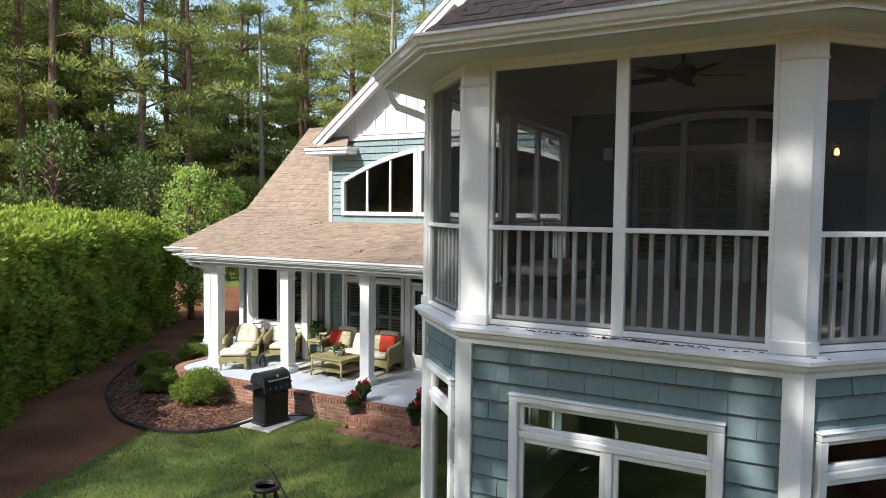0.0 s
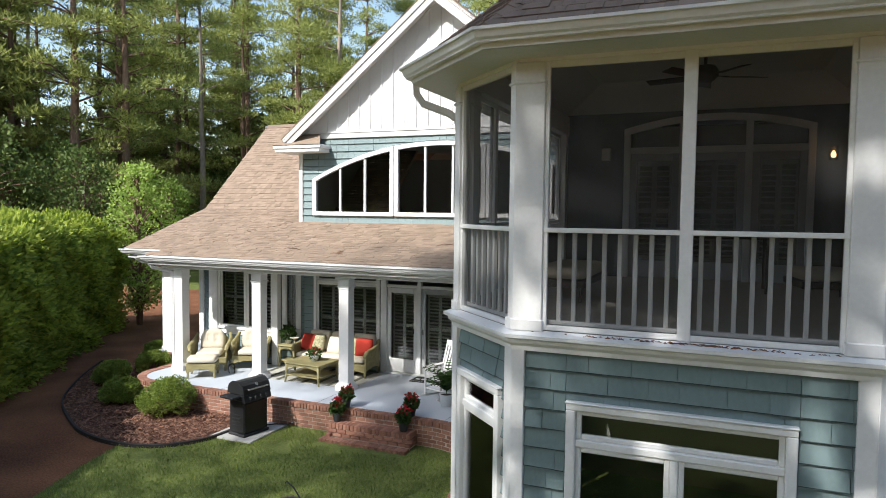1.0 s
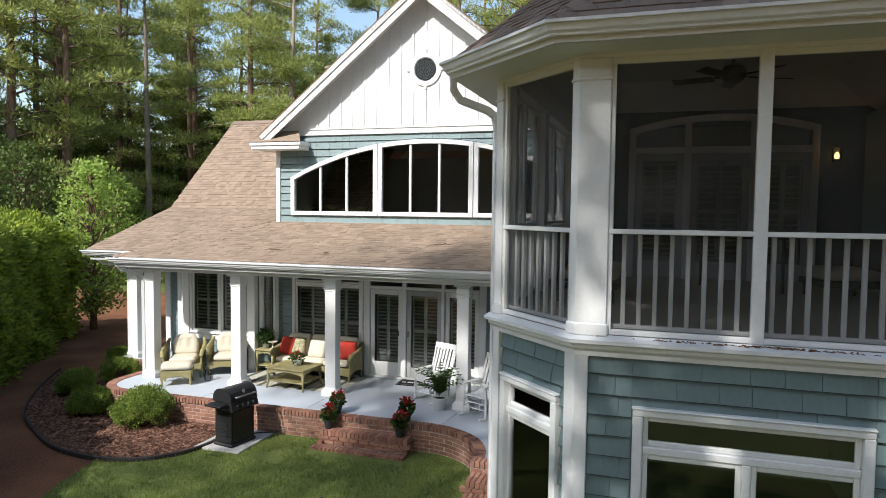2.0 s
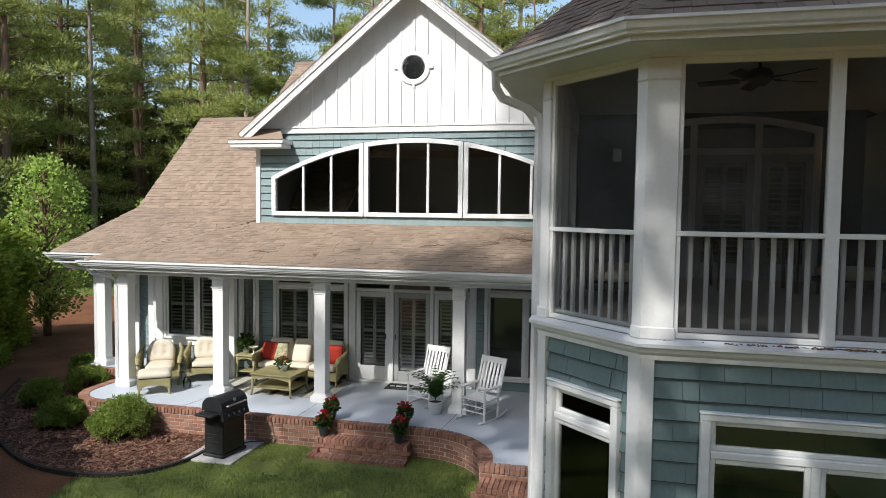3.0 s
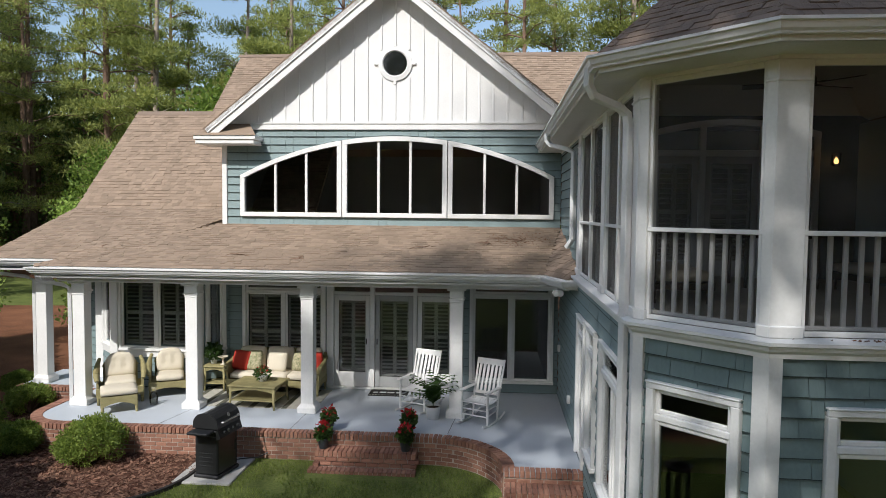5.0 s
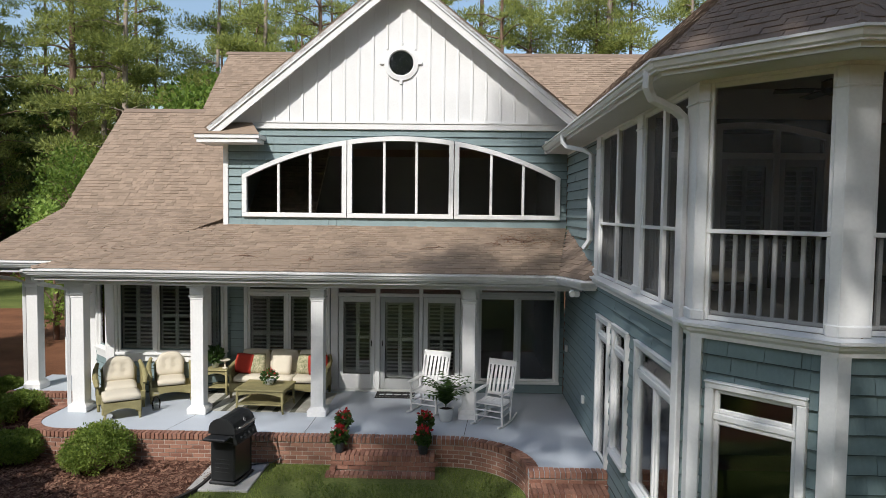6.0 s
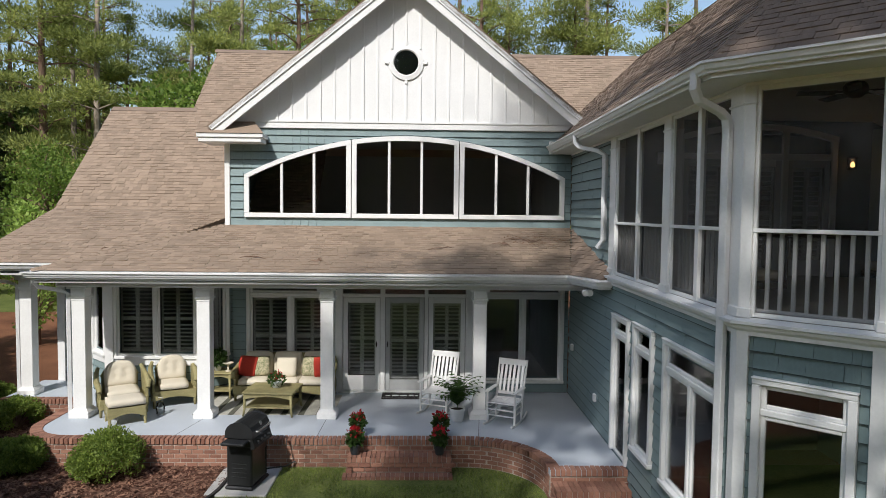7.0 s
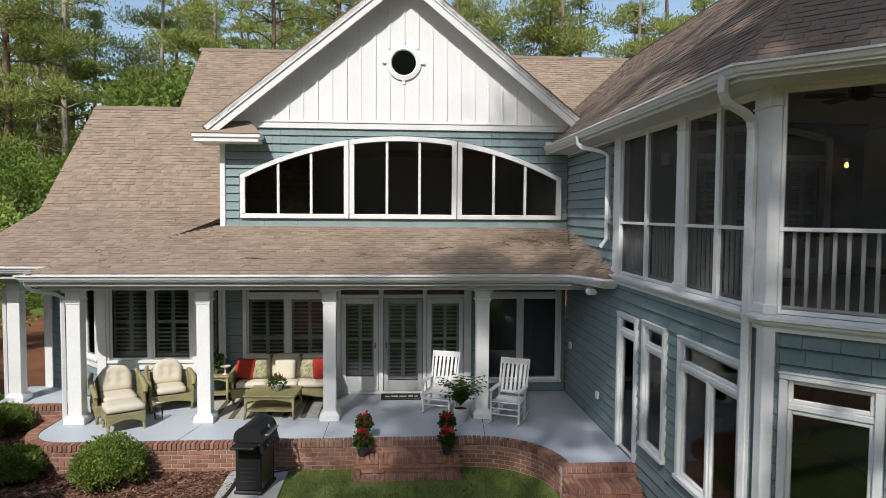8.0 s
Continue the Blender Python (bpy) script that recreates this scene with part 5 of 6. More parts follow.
def wicker_seat(name, m, w, d, seats, label, category, back=0.86, tufted=True):
    """A wicker armchair or sofa, its front towards -y."""
    t = thing(name, label, category, m)
    hw = w / 2
    for x in (-hw + 0.05, hw - 0.05):
        for y in (-d / 2 + 0.05, d / 2 - 0.05):
            part("leg", MB().tube([(x, y, 0), (x, y, 0.12), (x, y, 0.34)], [0.024, 0.03, 0.034], 8), WICKER, t, smooth=True)
    ap = MB()
    arched_panel(ap, (-hw + 0.03, -d / 2 + 0.03, 0), (hw - 0.03, -d / 2 + 0.03, 0), 0.33, 0.14, 0.07, 0.04)
    arched_panel(ap, (-hw + 0.03, -d / 2 + 0.03, 0), (-hw + 0.03, d / 2 - 0.03, 0), 0.33, 0.16, 0.06, 0.04)
    arched_panel(ap, (hw - 0.03, -d / 2 + 0.03, 0), (hw - 0.03, d / 2 - 0.03, 0), 0.33, 0.16, 0.06, 0.04)
    ap.cbox(-hw + 0.03, hw - 0.03, -d / 2 + 0.04, d / 2 - 0.03, 0.28, 0.33)
    part("seat_frame", ap, WICKER, t)
    for s in (-1, 1):
        arm = MB()
        arm.tube([(s * (hw - 0.03), -d / 2 - 0.02, 0.50), (s * (hw - 0.01), -d / 2 + 0.06, 0.60), (s * (hw - 0.0), -0.05, 0.635), (s * (hw - 0.02), d / 2 - 0.1, 0.70), (s * (hw - 0.06), d / 2 + 0.02, 0.80)], [0.04, 0.055, 0.055, 0.045, 0.035], 9)
        arm.add([(s * (hw - 0.02), -d / 2 + 0.05, 0.3), (s * (hw - 0.02), d / 2 - 0.03, 0.3), (s * (hw - 0.03), d / 2 + 0.0, 0.78), (s * (hw - 0.01), -0.05, 0.63), (s * (hw - 0.01), -d / 2 + 0.05, 0.58),
                 (s * (hw - 0.06), -d / 2 + 0.05, 0.3), (s * (hw - 0.06), d / 2 - 0.03, 0.3), (s * (hw - 0.07), d / 2, 0.78), (s * (hw - 0.05), -0.05, 0.63), (s * (hw - 0.05), -d / 2 + 0.05, 0.58)],
                [(0, 1, 2, 3, 4), (9, 8, 7, 6, 5), (0, 4, 9, 5), (1, 6, 7, 2)])
        part("arm", arm, WICKER, t)
    bk = MB()
    n = 14
    prof = []
    for i in range(n + 1):
        u = -1 + 2 * i / n
        prof.append((u * (hw - (0.12 if seats == 1 else 0.05)), back - (0.24 if seats == 1 else 0.16) * abs(u) ** 2.6))
    rows = [[(x, d / 2 - 0.05 + (z - 0.3) * 0.18 + o, z) for x, z in prof] for o in (0, 0.05)]
    foot = [[(x, d / 2 - 0.05 + o, 0.3) for x, z in prof] for o in (0, 0.05)]
    k = n + 1
    bk.add(foot[0] + rows[0] + foot[1] + rows[1], [f for i in range(n) for f in ((i, i + 1, k + i + 1, k + i), (3 * k + i, 3 * k + i + 1, 2 * k + i + 1, 2 * k + i), (k + i, k + i + 1, 3 * k + i + 1, 3 * k + i))])
    bk.tube([(x, d / 2 - 0.03 + (z - 0.3) * 0.18, z) for x, z in prof], 0.03, 8)
    part("backrest", bk, WICKER, t)
    cw = (w - (0.30 if seats == 1 else 0.18)) / seats
    for i in range(seats):
        x = -cw * seats / 2 + cw * (i + 0.5)
        part("seat_cushion", pillow(cw - 0.01, d - 0.1, 0.15, 0.45), CUSHION, t, "cream seat cushion", pose(x, -0.04, 0.405), True)
        tf = ((-0.33, 0.25), (0.33, 0.25), (-0.33, -0.25), (0.33, -0.25)) if tufted else ((-0.3, 0.0), (0.3, 0.0))
        part("back_cushion", pillow(cw - 0.01, 0.50, 0.19, 0.6, tuft=tf, crown=0.34 if seats == 1 else 0.1), CUSHION, t, "cream tufted back cushion", pose(x, d / 2 - 0.10, 0.69, 76, 0, 0), True)
    return t


wicker_seat("wicker_armchair", pose(-5.46, -1.47, 0, 0, 0, 30), 0.90, 0.74, 1, "olive wicker armchair with cream tufted cushions", "armchair")
wicker_seat("wicker_armchair", pose(-4.68, -0.90, 0, 0, 0, 26), 0.86, 0.68, 1, "olive wicker armchair with cream tufted cushions before the bay", "armchair")
wicker_seat("wicker_sofa", pose(-2.47, -0.50, 0, 0, 0, 0), 2.05, 0.74, 3, "three-seat olive wicker sofa with cream cushions", "sofa", tufted=False)
ot = thing("ottoman", "olive wicker ottoman with a cream cushion", "ottoman", pose(-5.08, -2.18, 0, 0, 0, 32))
ob_ = MB()
for s in (-1, 1):
    arched_panel(ob_, (-0.31, s * 0.24, 0), (0.31, s * 0.24, 0), 0.34, 0.13, 0.09, 0.04)
    arched_panel(ob_, (s * 0.31, -0.24, 0), (s * 0.31, 0.24, 0), 0.34, 0.13, 0.09, 0.04)
part("frame", ob_.cbox(-0.31, 0.31, -0.24, 0.24, 0.30, 0.34), WICKER, ot)
for x in (-0.29, 0.29):
    for y in (-0.22, 0.22):
        part("leg", MB().tube([(x * 1.04, y * 1.06, 0), (x, y, 0.2)], [0.022, 0.03], 8), WICKER, ot)
part("cushion", pillow(0.66, 0.54, 0.14, 0.4), CUSHION, ot, "cream cushion", pose(0, 0, 0.41), True)


def throw_pillow(m, material, label):
    return tagged(part("throw_pillow", pillow(0.42, 0.42, 0.15, 0.75), material, m=m, smooth=True), label, "pillow", "throw pillows")


throw_pillow(pose(-3.27, -0.52, 0.68, 68, 0, -18), RED, "red throw pillow at the sofa's arm")
throw_pillow(pose(-3.02, -0.50, 0.68, 66, 0, 8), FLORAL, "green floral throw pillow on the sofa")
throw_pillow(pose(-1.92, -0.50, 0.68, 66, 0, -6), FLORAL, "green floral throw pillow on the sofa")
throw_pillow(pose(-1.67, -0.54, 0.68, 68, 0, 16), RED, "red throw pillow at the sofa's arm")
throw_pillow(pose(-2.45, -0.54, 0.66, 64, 0, 2), CUSHION, "cream throw pillow in the middle of the sofa")


def wicker_table(name, m, w, d, h, label):
    t = thing(name, label, "table", m)
    part("tabletop", MB().cbox(-w / 2, w / 2, -d / 2, d / 2, h - 0.035, h, c=0.012), WICKER, t)
    for x in (-1, 1):
        for y in (-1, 1):
            X, Y = x * (w / 2 - 0.05), y * (d / 2 - 0.05)
            part("leg", MB().tube([(X * 1.05, Y * 1.05, 0), (X, Y, 0.15), (X, Y, h - 0.03)], [0.02, 0.025, 0.03], 8), WICKER, t, smooth=True)
    for s in (-1, 1):
        long_, short = MB(), MB()
        arched_panel(long_, (-w / 2 + 0.05, s * (d / 2 - 0.05), 0), (w / 2 - 0.05, s * (d / 2 - 0.05), 0), h - 0.03, h - 0.14, 0.06, 0.025)
        arched_panel(short, (s * (w / 2 - 0.05), -d / 2 + 0.05, 0), (s * (w / 2 - 0.05), d / 2 - 0.05, 0), h - 0.03, h - 0.14, 0.06, 0.024)
        part("apron", long_, WICKER, t), part("apron", short, WICKER, t)
    part("shelf", MB().cbox(-w / 2 + 0.05, w / 2 - 0.05, -d / 2 + 0.05, d / 2 - 0.05, 0.15, 0.18), WICKER, t)
    return t


wicker_table("coffee_table", pose(-2.52, -1.48, 0, 0, 0, -4), 1.0, 0.80, 0.47, "olive wicker coffee table with a lower shelf")
wicker_table("side_table", pose(-3.82, -0.42, 0, 0, 0, 0), 0.52, 0.52, 0.56, "olive wicker side table beside the sofa")


def foliage(parent, name, material, r, n, size, z, flat=0.7, seed=1, shell=0.3, long=1.5):
    b = MB()
    leaf_cloud(b, (0, 0, z), r, n, size, random.Random(seed), flat=flat, shell=shell, long=long)
    return part(name, b, material, parent, kind="stuff")


bowl = thing("potted_plant", "white bowl with small red flowers on the coffee table", "plant", pose(-2.46, -1.45, 0.47))
part("pot", MB().lathe([(0.06, 0), (0.075, 0.01), (0.11, 0.10), (0.115, 0.13), (0.10, 0.13), (0.09, 0.10)], 18), POT_WHITE, bowl, smooth=True)
foliage(bowl, "leaves", POT_LEAF, 0.15, 160, 0.05, 0.17, seed=2), foliage(bowl, "flower", PETAL, 0.13, 45, 0.035, 0.25, seed=3)
tp = thing("potted_plant", "leafy green plant in a white pot on the side table", "plant", pose(-3.92, -0.42, 0.56))
part("pot", MB().lathe([(0.06, 0), (0.085, 0.12), (0.09, 0.13), (0.075, 0.13)], 16), POT_WHITE, tp, smooth=True)
foliage(tp, "leaves", POT_LEAF, 0.17, 220, 0.07, 0.27, flat=1.0, seed=4)
dish = thing("compote_dish", "cream footed dish on the side table", "dish", pose(-3.68, -0.50, 0.56))
part("bowl", MB().lathe([(0.06, 0), (0.055, 0.015), (0.015, 0.03), (0.02, 0.13), (0.10, 0.17), (0.115, 0.185), (0.10, 0.185), (0.03, 0.15)], 18), CUSHION, dish, smooth=True)
ln = thing("lantern", "clear glass lantern on the porch floor", "lantern", pose(-4.62, -1.72, 0))
part("jar", MB().lathe([(0.06, 0), (0.075, 0.02), (0.085, 0.15), (0.06, 0.22), (0.05, 0.25)], 16), GLASS, ln, smooth=True)
part("handle", MB().tube([(-0.05, 0, 0.24), (-0.04, 0, 0.33), (0.04, 0, 0.33), (0.05, 0, 0.24)], 0.006, 6), STEEL, ln)
part("base", MB().lathe([(0.07, 0), (0.07, 0.012), (0.0, 0.012)], 16), STEEL, ln)

# striped rug under the seats and the door mat
rug = thing("rug", "striped outdoor rug under the coffee table", "rug", pose(-2.66, -1.02, 0.004))
for i in range(24):
    part("stripe", MB().box(-1.35 + i * 0.1125, -1.35 + (i + 1) * 0.1125, -0.72, 0.72, 0, 0.008), RUG_L if i % 3 else RUG_D, rug)
dm = thing("door_mat", "black door mat with pale script bars", "mat", pose(-0.04, -0.36, 0.003))
part("pad", MB().cbox(-0.42, 0.42, -0.25, 0.25, 0, 0.014), MAT, dm)
for i, (a, e) in enumerate(((-0.34, -0.24), (-0.2, -0.06), (-0.03, 0.12), (0.16, 0.26), (0.29, 0.36))):
    part("bar", MB().box(a, e, -0.04, 0.03 + 0.02 * (i % 2), 0.014, 0.016), POT_WHITE, dm)
for a, e, y0, y1 in ((-0.40, 0.40, 0.19, 0.205), (-0.40, 0.40, -0.205, -0.19)):
    for i in range(12):
        part("bar", MB().box(a + i * 0.067, a + i * 0.067 + 0.04, y0, y1, 0.014, 0.016), RUG_L, dm)


def rocker(m, label):
    """A slatted white rocking chair, its front towards -y."""
    t = thing("rocking_chair", label, "rocking chair", m, group="rocking chairs")
    for s in (-1, 1):
        x = s * 0.27
        part("runner", MB().tube([(x, -0.42, 0.05), (x, -0.2, 0.015), (x, 0.05, 0.012), (x, 0.3, 0.035), (x, 0.5, 0.10)], 0.019, 6), WHITE, t)
        part("front_leg", MB().tube([(x, -0.24, 0.02), (x, -0.24, 0.3), (x, -0.24, 0.62)], [0.02, 0.024, 0.018], 8), WHITE, t)
        part("back_post", MB().tube([(x * 0.95, 0.2, 0.02), (x * 0.95, 0.22, 0.4), (x, 0.36, 0.8), (x * 1.04, 0.46, 1.12)], [0.02, 0.024, 0.022, 0.016], 8), WHITE, t)
        part("armrest", MB().cbox(x - 0.045, x + 0.045, -0.32, 0.28, 0.615, 0.64, c=0.01), WHITE, t)
        part("stretcher", MB().tube([(x, -0.24, 0.2), (x * 0.95, 0.2, 0.2)], 0.012, 6), WHITE, t)
        part("stretcher", MB().tube([(x, -0.24, 0.31), (x * 0.95, 0.2, 0.31)], 0.012, 6), WHITE, t)
    for z in (0.18, 0.29):
        part("stretcher", MB().tube([(-0.27, -0.24, z), (0.27, -0.24, z)], 0.013, 6), WHITE, t)
    for i in range(9):
        y = -0.27 + i * 0.058
        seat = MB().cbox(-0.28, 0.28, y, y + 0.05, 0.405 - 0.02 * math.sin(i / 8 * 3.14), 0.425 - 0.02 * math.sin(i / 8 * 3.14), c=0.008)
        part("seat_slat", seat, WHITE, t)
    part("top_rail", MB().cbox(-0.29, 0.29, 0.435, 0.46, 1.0, 1.12, c=0.01), WHITE, t)
    part("lower_rail", MB().cbox(-0.26, 0.26, 0.245, 0.268, 0.47, 0.53, c=0.008), WHITE, t)
    for i in range(6):
        x = -0.21 + i * 0.084
        part("slat", MB().add([(x - 0.024, 0.25, 0.5), (x + 0.024, 0.25, 0.5), (x + 0.026, 0.445, 1.03), (x - 0.026, 0.445, 1.03), (x - 0.024, 0.264, 0.5), (x + 0.024, 0.264, 0.5), (x + 0.026, 0.458, 1.03), (x - 0.026, 0.458, 1.03)],
                              [(0, 1, 2, 3), (7, 6, 5, 4), (0, 4, 5, 1), (1, 5, 6, 2), (2, 6, 7, 3), (3, 7, 4, 0)]), WHITE, t)
    return t


rocker(pose(0.72, -1.42, 0, 0, 0, -22), "white slatted rocking chair beside the doors")
rocker(pose(1.98, -2.12, 0, 0, 0, -26), "white slatted rocking chair beside a porch column")

palm = thing("potted_palm", "small green palm in a white pot", "plant", pose(1.08, -2.05, 0))
part("pot", MB().lathe([(0.10, 0), (0.115, 0.01), (0.145, 0.22), (0.155, 0.25), (0.135, 0.25), (0.13, 0.2)], 22), POT_WHITE, palm, smooth=True)
part("soil", MB().lathe([(0.13, 0.22), (0.0, 0.225)], 16), SOIL, palm)
rnd = random.Random(3)
for i in range(40):
    a, ln_ = rnd.uniform(0, 6.283), rnd.uniform(0.45, 0.78)
    rise = rnd.uniform(1.0, 2.1)
    b = MB()
    pts = []
    for k in range(9):
        f = k / 8
        pts.append(Vector((math.cos(a) * ln_ * f * f * 0.62, math.sin(a) * ln_ * f * f * 0.62, 0.24 + ln_ * rise * 0.75 * (f - 0.42 * f * f))))
    b.tube(pts, 0.004, 4)
    for k in range(2, 9):
        for s in (-1, 1):
            d = (pts[k] - pts[k - 1]).normalized()
            w = Vector((-math.sin(a), math.cos(a), 0)) * s
            L = 0.20 * (1.1 - k / 11)
            tip = pts[k] + (d * 0.6 + w).normalized() * L + Vector((0, 0, -0.03))
            b.add([pts[k] - d * 0.022, pts[k] + d * 0.022, tip], [(0, 1, 2)])
    part("frond", b, POT_LEAF, palm)


def flower_pot(x, y, z, h, label, seed):
    t = thing("flower_pot", label, "plant", pose(x, y, z), group="flower pots")
    part("pot", MB().lathe([(0.085 * h, 0), (0.095 * h, 0.01), (0.135 * h, 0.22 * h), (0.145 * h, 0.25 * h), (0.125 * h, 0.25 * h), (0.12 * h, 0.2 * h)], 20), POT_DARK, t, smooth=True)
    part("soil", MB().lathe([(0.12 * h, 0.21 * h), (0.0, 0.215 * h)], 14), SOIL, t)
    foliage(t, "leaves", POT_LEAF, 0.17 * h, 420, 0.048, 0.36 * h, seed=seed, flat=0.95)
    foliage(t, "flower", PETAL, 0.16 * h, 62, 0.044, 0.52 * h, seed=seed + 1, flat=0.5)


flower_pot(-0.70, -2.98, 0.012, 0.70, "dark pot of red flowers on the porch edge", 51)
flower_pot(-0.72, -3.30, -0.19, 0.74, "dark pot of red flowers on the brick step", 53)
flower_pot(0.74, -3.0, 0.012, 0.70, "dark pot of red flowers on the porch edge", 55)
flower_pot(0.72, -3.30, -0.19, 0.74, "dark pot of red flowers on the brick step", 57)

# ---- grill ----
tagged(part("concrete_pad", MB().cbox(-2.95, -1.98, -4.36, -3.18, GZ - 0.02, GZ + 0.045, c=0.01), CONCRETE), "pale concrete pad under the grill", "pad", kind="structure")
gr = thing("gas_grill", "black gas grill with a closed lid on a concrete pad", "grill", pose(-2.39, -3.88, GZ + 0.045, 0, 0, 80))
gr.scale = (0.90, 0.86, 0.98)
# its front towards -y
part("base", MB().cbox(-0.36, 0.36, -0.27, 0.27, 0.0, 0.06, c=0.02), CHARCOAL, gr)
part("cabinet_side", MB().cbox(-0.335, -0.29, -0.24, 0.24, 0.06, 0.74, c=0.02), CHARCOAL, gr)
part("cabinet_side", MB().cbox(0.29, 0.335, -0.24, 0.24, 0.06, 0.74, c=0.02), CHARCOAL, gr)
part("cabinet_back", MB().cbox(-0.29, 0.29, 0.20, 0.235, 0.06, 0.74), BLACK, gr)
cdoor = part("cabinet_door", MB().cbox(-0.288, 0.288, -0.235, -0.21, 0.07, 0.66, c=0.01), BLACK, gr)
part("handle", MB().tube([(0.22, -0.26, 0.35), (0.22, -0.265, 0.55)], 0.012, 6), CHARCOAL, cdoor)
for z in (0.2, 0.27, 0.34, 0.41):
    for s in (-1, 1):
        part("vent", MB().cbox(s * 0.336 - 0.006, s * 0.336 + 0.006, -0.14, 0.14, z, z + 0.02, c=0.003), CHARCOAL, gr)
part("firebox", MB().cbox(-0.36, 0.36, -0.26, 0.25, 0.70, 0.84, c=0.03), CHARCOAL, gr)
panel = part("control_panel", MB().add([(-0.37, -0.33, 0.70), (0.37, -0.33, 0.70), (0.37, -0.28, 0.84), (-0.37, -0.28, 0.84), (-0.37, -0.24, 0.68), (0.37, -0.24, 0.68), (0.37, -0.24, 0.84), (-0.37, -0.24, 0.84)],
                               [(0, 1, 2, 3), (7, 6, 5, 4), (0, 4, 5, 1), (1, 5, 6, 2), (2, 6, 7, 3), (3, 7, 4, 0)]), CHARCOAL, gr)
for x in (-0.22, -0.07, 0.08, 0.23):
    part("knob", MB().lathe([(0.03, 0), (0.03, 0.02), (0.022, 0.035), (0, 0.035)], 12, pose(x, -0.31, 0.77, 72)), BLACK, panel)
lid, n = MB(), 10
prof = [(-0.27 + 0.52 * (0.5 - 0.5 * math.cos(math.pi * i / n)), 0.84 + 0.26 * math.sin(math.pi * i / n) ** 0.7) for i in range(n + 1)]
for (y0, z0), (y1, z1) in zip(prof, prof[1:]):
    lid.add([(-0.33, y0, z0), (0.33, y0, z0), (0.33, y1, z1), (-0.33, y1, z1)], [(0, 1, 2, 3)])
lidp = part("lid", lid, BLACK, gr, smooth=True)
for s in (-1, 1):
    e = MB()
    k = [(s * 0.33, y, z) for y, z in prof] + [(s * 0.37, y * 1.04, z * 1.0 + 0.012) for y, z in prof]
    m_ = len(prof)
    e.add(k, [tuple(range(m_)), tuple(range(m_, 2 * m_))[::-1]] + [(i, i + 1, m_ + i + 1, m_ + i) for i in range(m_ - 1)])
    part("lid_end", e, CHARCOAL, lidp)
    w_ = 0.62 if s < 0 else 0.46
    part("side_shelf", MB().cbox(min(s * 0.38, s * w_), max(s * 0.38, s * w_), -0.22, 0.22, 0.80, 0.845, c=0.015), CHARCOAL, gr)
part("handle", MB().tube([(-0.26, -0.30, 0.95), (-0.26, -0.34, 0.955), (0.26, -0.34, 0.955), (0.26, -0.30, 0.95)], 0.016, 8), STEEL, lidp)
part("thermometer", MB().lathe([(0.035, 0), (0.035, 0.012), (0, 0.014)], 16, pose(0, -0.262, 1.02, 65)), STEEL, lidp, "round steel thermometer")
hose = MB().tube([(-1.75, -3.19, -0.35), (-1.9, -3.25, -0.42), (-2.2, -3.3, -0.44), (-2.4, -3.5, -0.44)], 0.012, 6)
tagged(part("gas_hose", hose, BLACK), "thin black hose from the brick wall to the grill", "hose")

# ---- planting ----
def shrub(x, y, r, h, seed):
    t = thing("boxwood_shrub", "rounded green boxwood shrub in the mulch bed", "shrub", pose(x, y, GZ + 0.02), group="boxwood shrubs")
    rnd = random.Random(seed)
    b, c = MB(), MB()
    for i in range(46):
        a, f = rnd.uniform(0, 6.283), rnd.random()
        e = math.asin(rnd.uniform(-0.5, 1))
        rr = r * rnd.uniform(0.62, 0.80)
        p = Vector((math.cos(a) * math.cos(e) * rr, math.sin(a) * math.cos(e) * rr, h * 0.46 + math.sin(e) * rr * h / (2 * r) * 1.05))
        c.tube([(0, 0, 0.0), (p.x * 0.4, p.y * 0.4, p.z * 0.5), tuple(p)], [0.016, 0.01, 0.004], 4, cap=False)
        leaf_cloud(b, p, r * rnd.uniform(0.26, 0.36), 330, 0.026, rnd, flat=0.85, shell=0.35, long=1.5)
    part("branch", c, BARK, t)
    part("foliage", b, SHRUB, t, kind="stuff")


for i, (x, y, r, h) in enumerate(((-4.76, -3.62, 0.60, 0.78), (-6.38, -3.36, 0.45, 0.58), (-7.9, -2.25, 0.46, 0.60), (-7.75, -1.05, 0.50, 0.62), (-8.9, 0.2, 0.4, 0.6))):
    shrub(x, y, r, h, 70 + i)

# mulch chips, pine straw and grass
rnd = random.Random(17)


def inside(x, y, poly):
    c = False
    for (x0, y0), (x1, y1) in zip(poly, poly[1:] + poly[:1]):
        if (y0 > y) != (y1 > y) and x < x0 + (x1 - x0) * (y - y0) / (y1 - y0):
            c = not c
    return c


BEDP = [tuple(p) for p in BED_EDGE] + [(-6.3, -2.8), (-6.6, -0.7), (-9.0, -0.6)]
ch = MB()
for i in range(24000):
    x, y = rnd.uniform(-10, -2.7), rnd.uniform(-5.5, -0.5)
    if inside(x, y, BEDP):
        s, a = rnd.uniform(0.014, 0.05), rnd.uniform(0, 6.283)
        m = pose(x, y, GZ + 0.035, rnd.uniform(-25, 25), rnd.uniform(-25, 25), math.degrees(a))
        k = len(ch.v)
        ch.v += [tuple(m @ Vector(p)) for p in ((-s, -s * 0.35, 0), (s, -s * 0.3, 0.004), (s * 0.9, s * 0.4, 0.008), (-s * 0.9, s * 0.35, 0.006))]
        ch.f += [(k, k + 1, k + 2, k + 3)]
tagged(part("bark_chips", ch, CHIP), "loose bark chips over the bed", "mulch", kind="stuff")
gb = MB()
LAWNP = LAWN
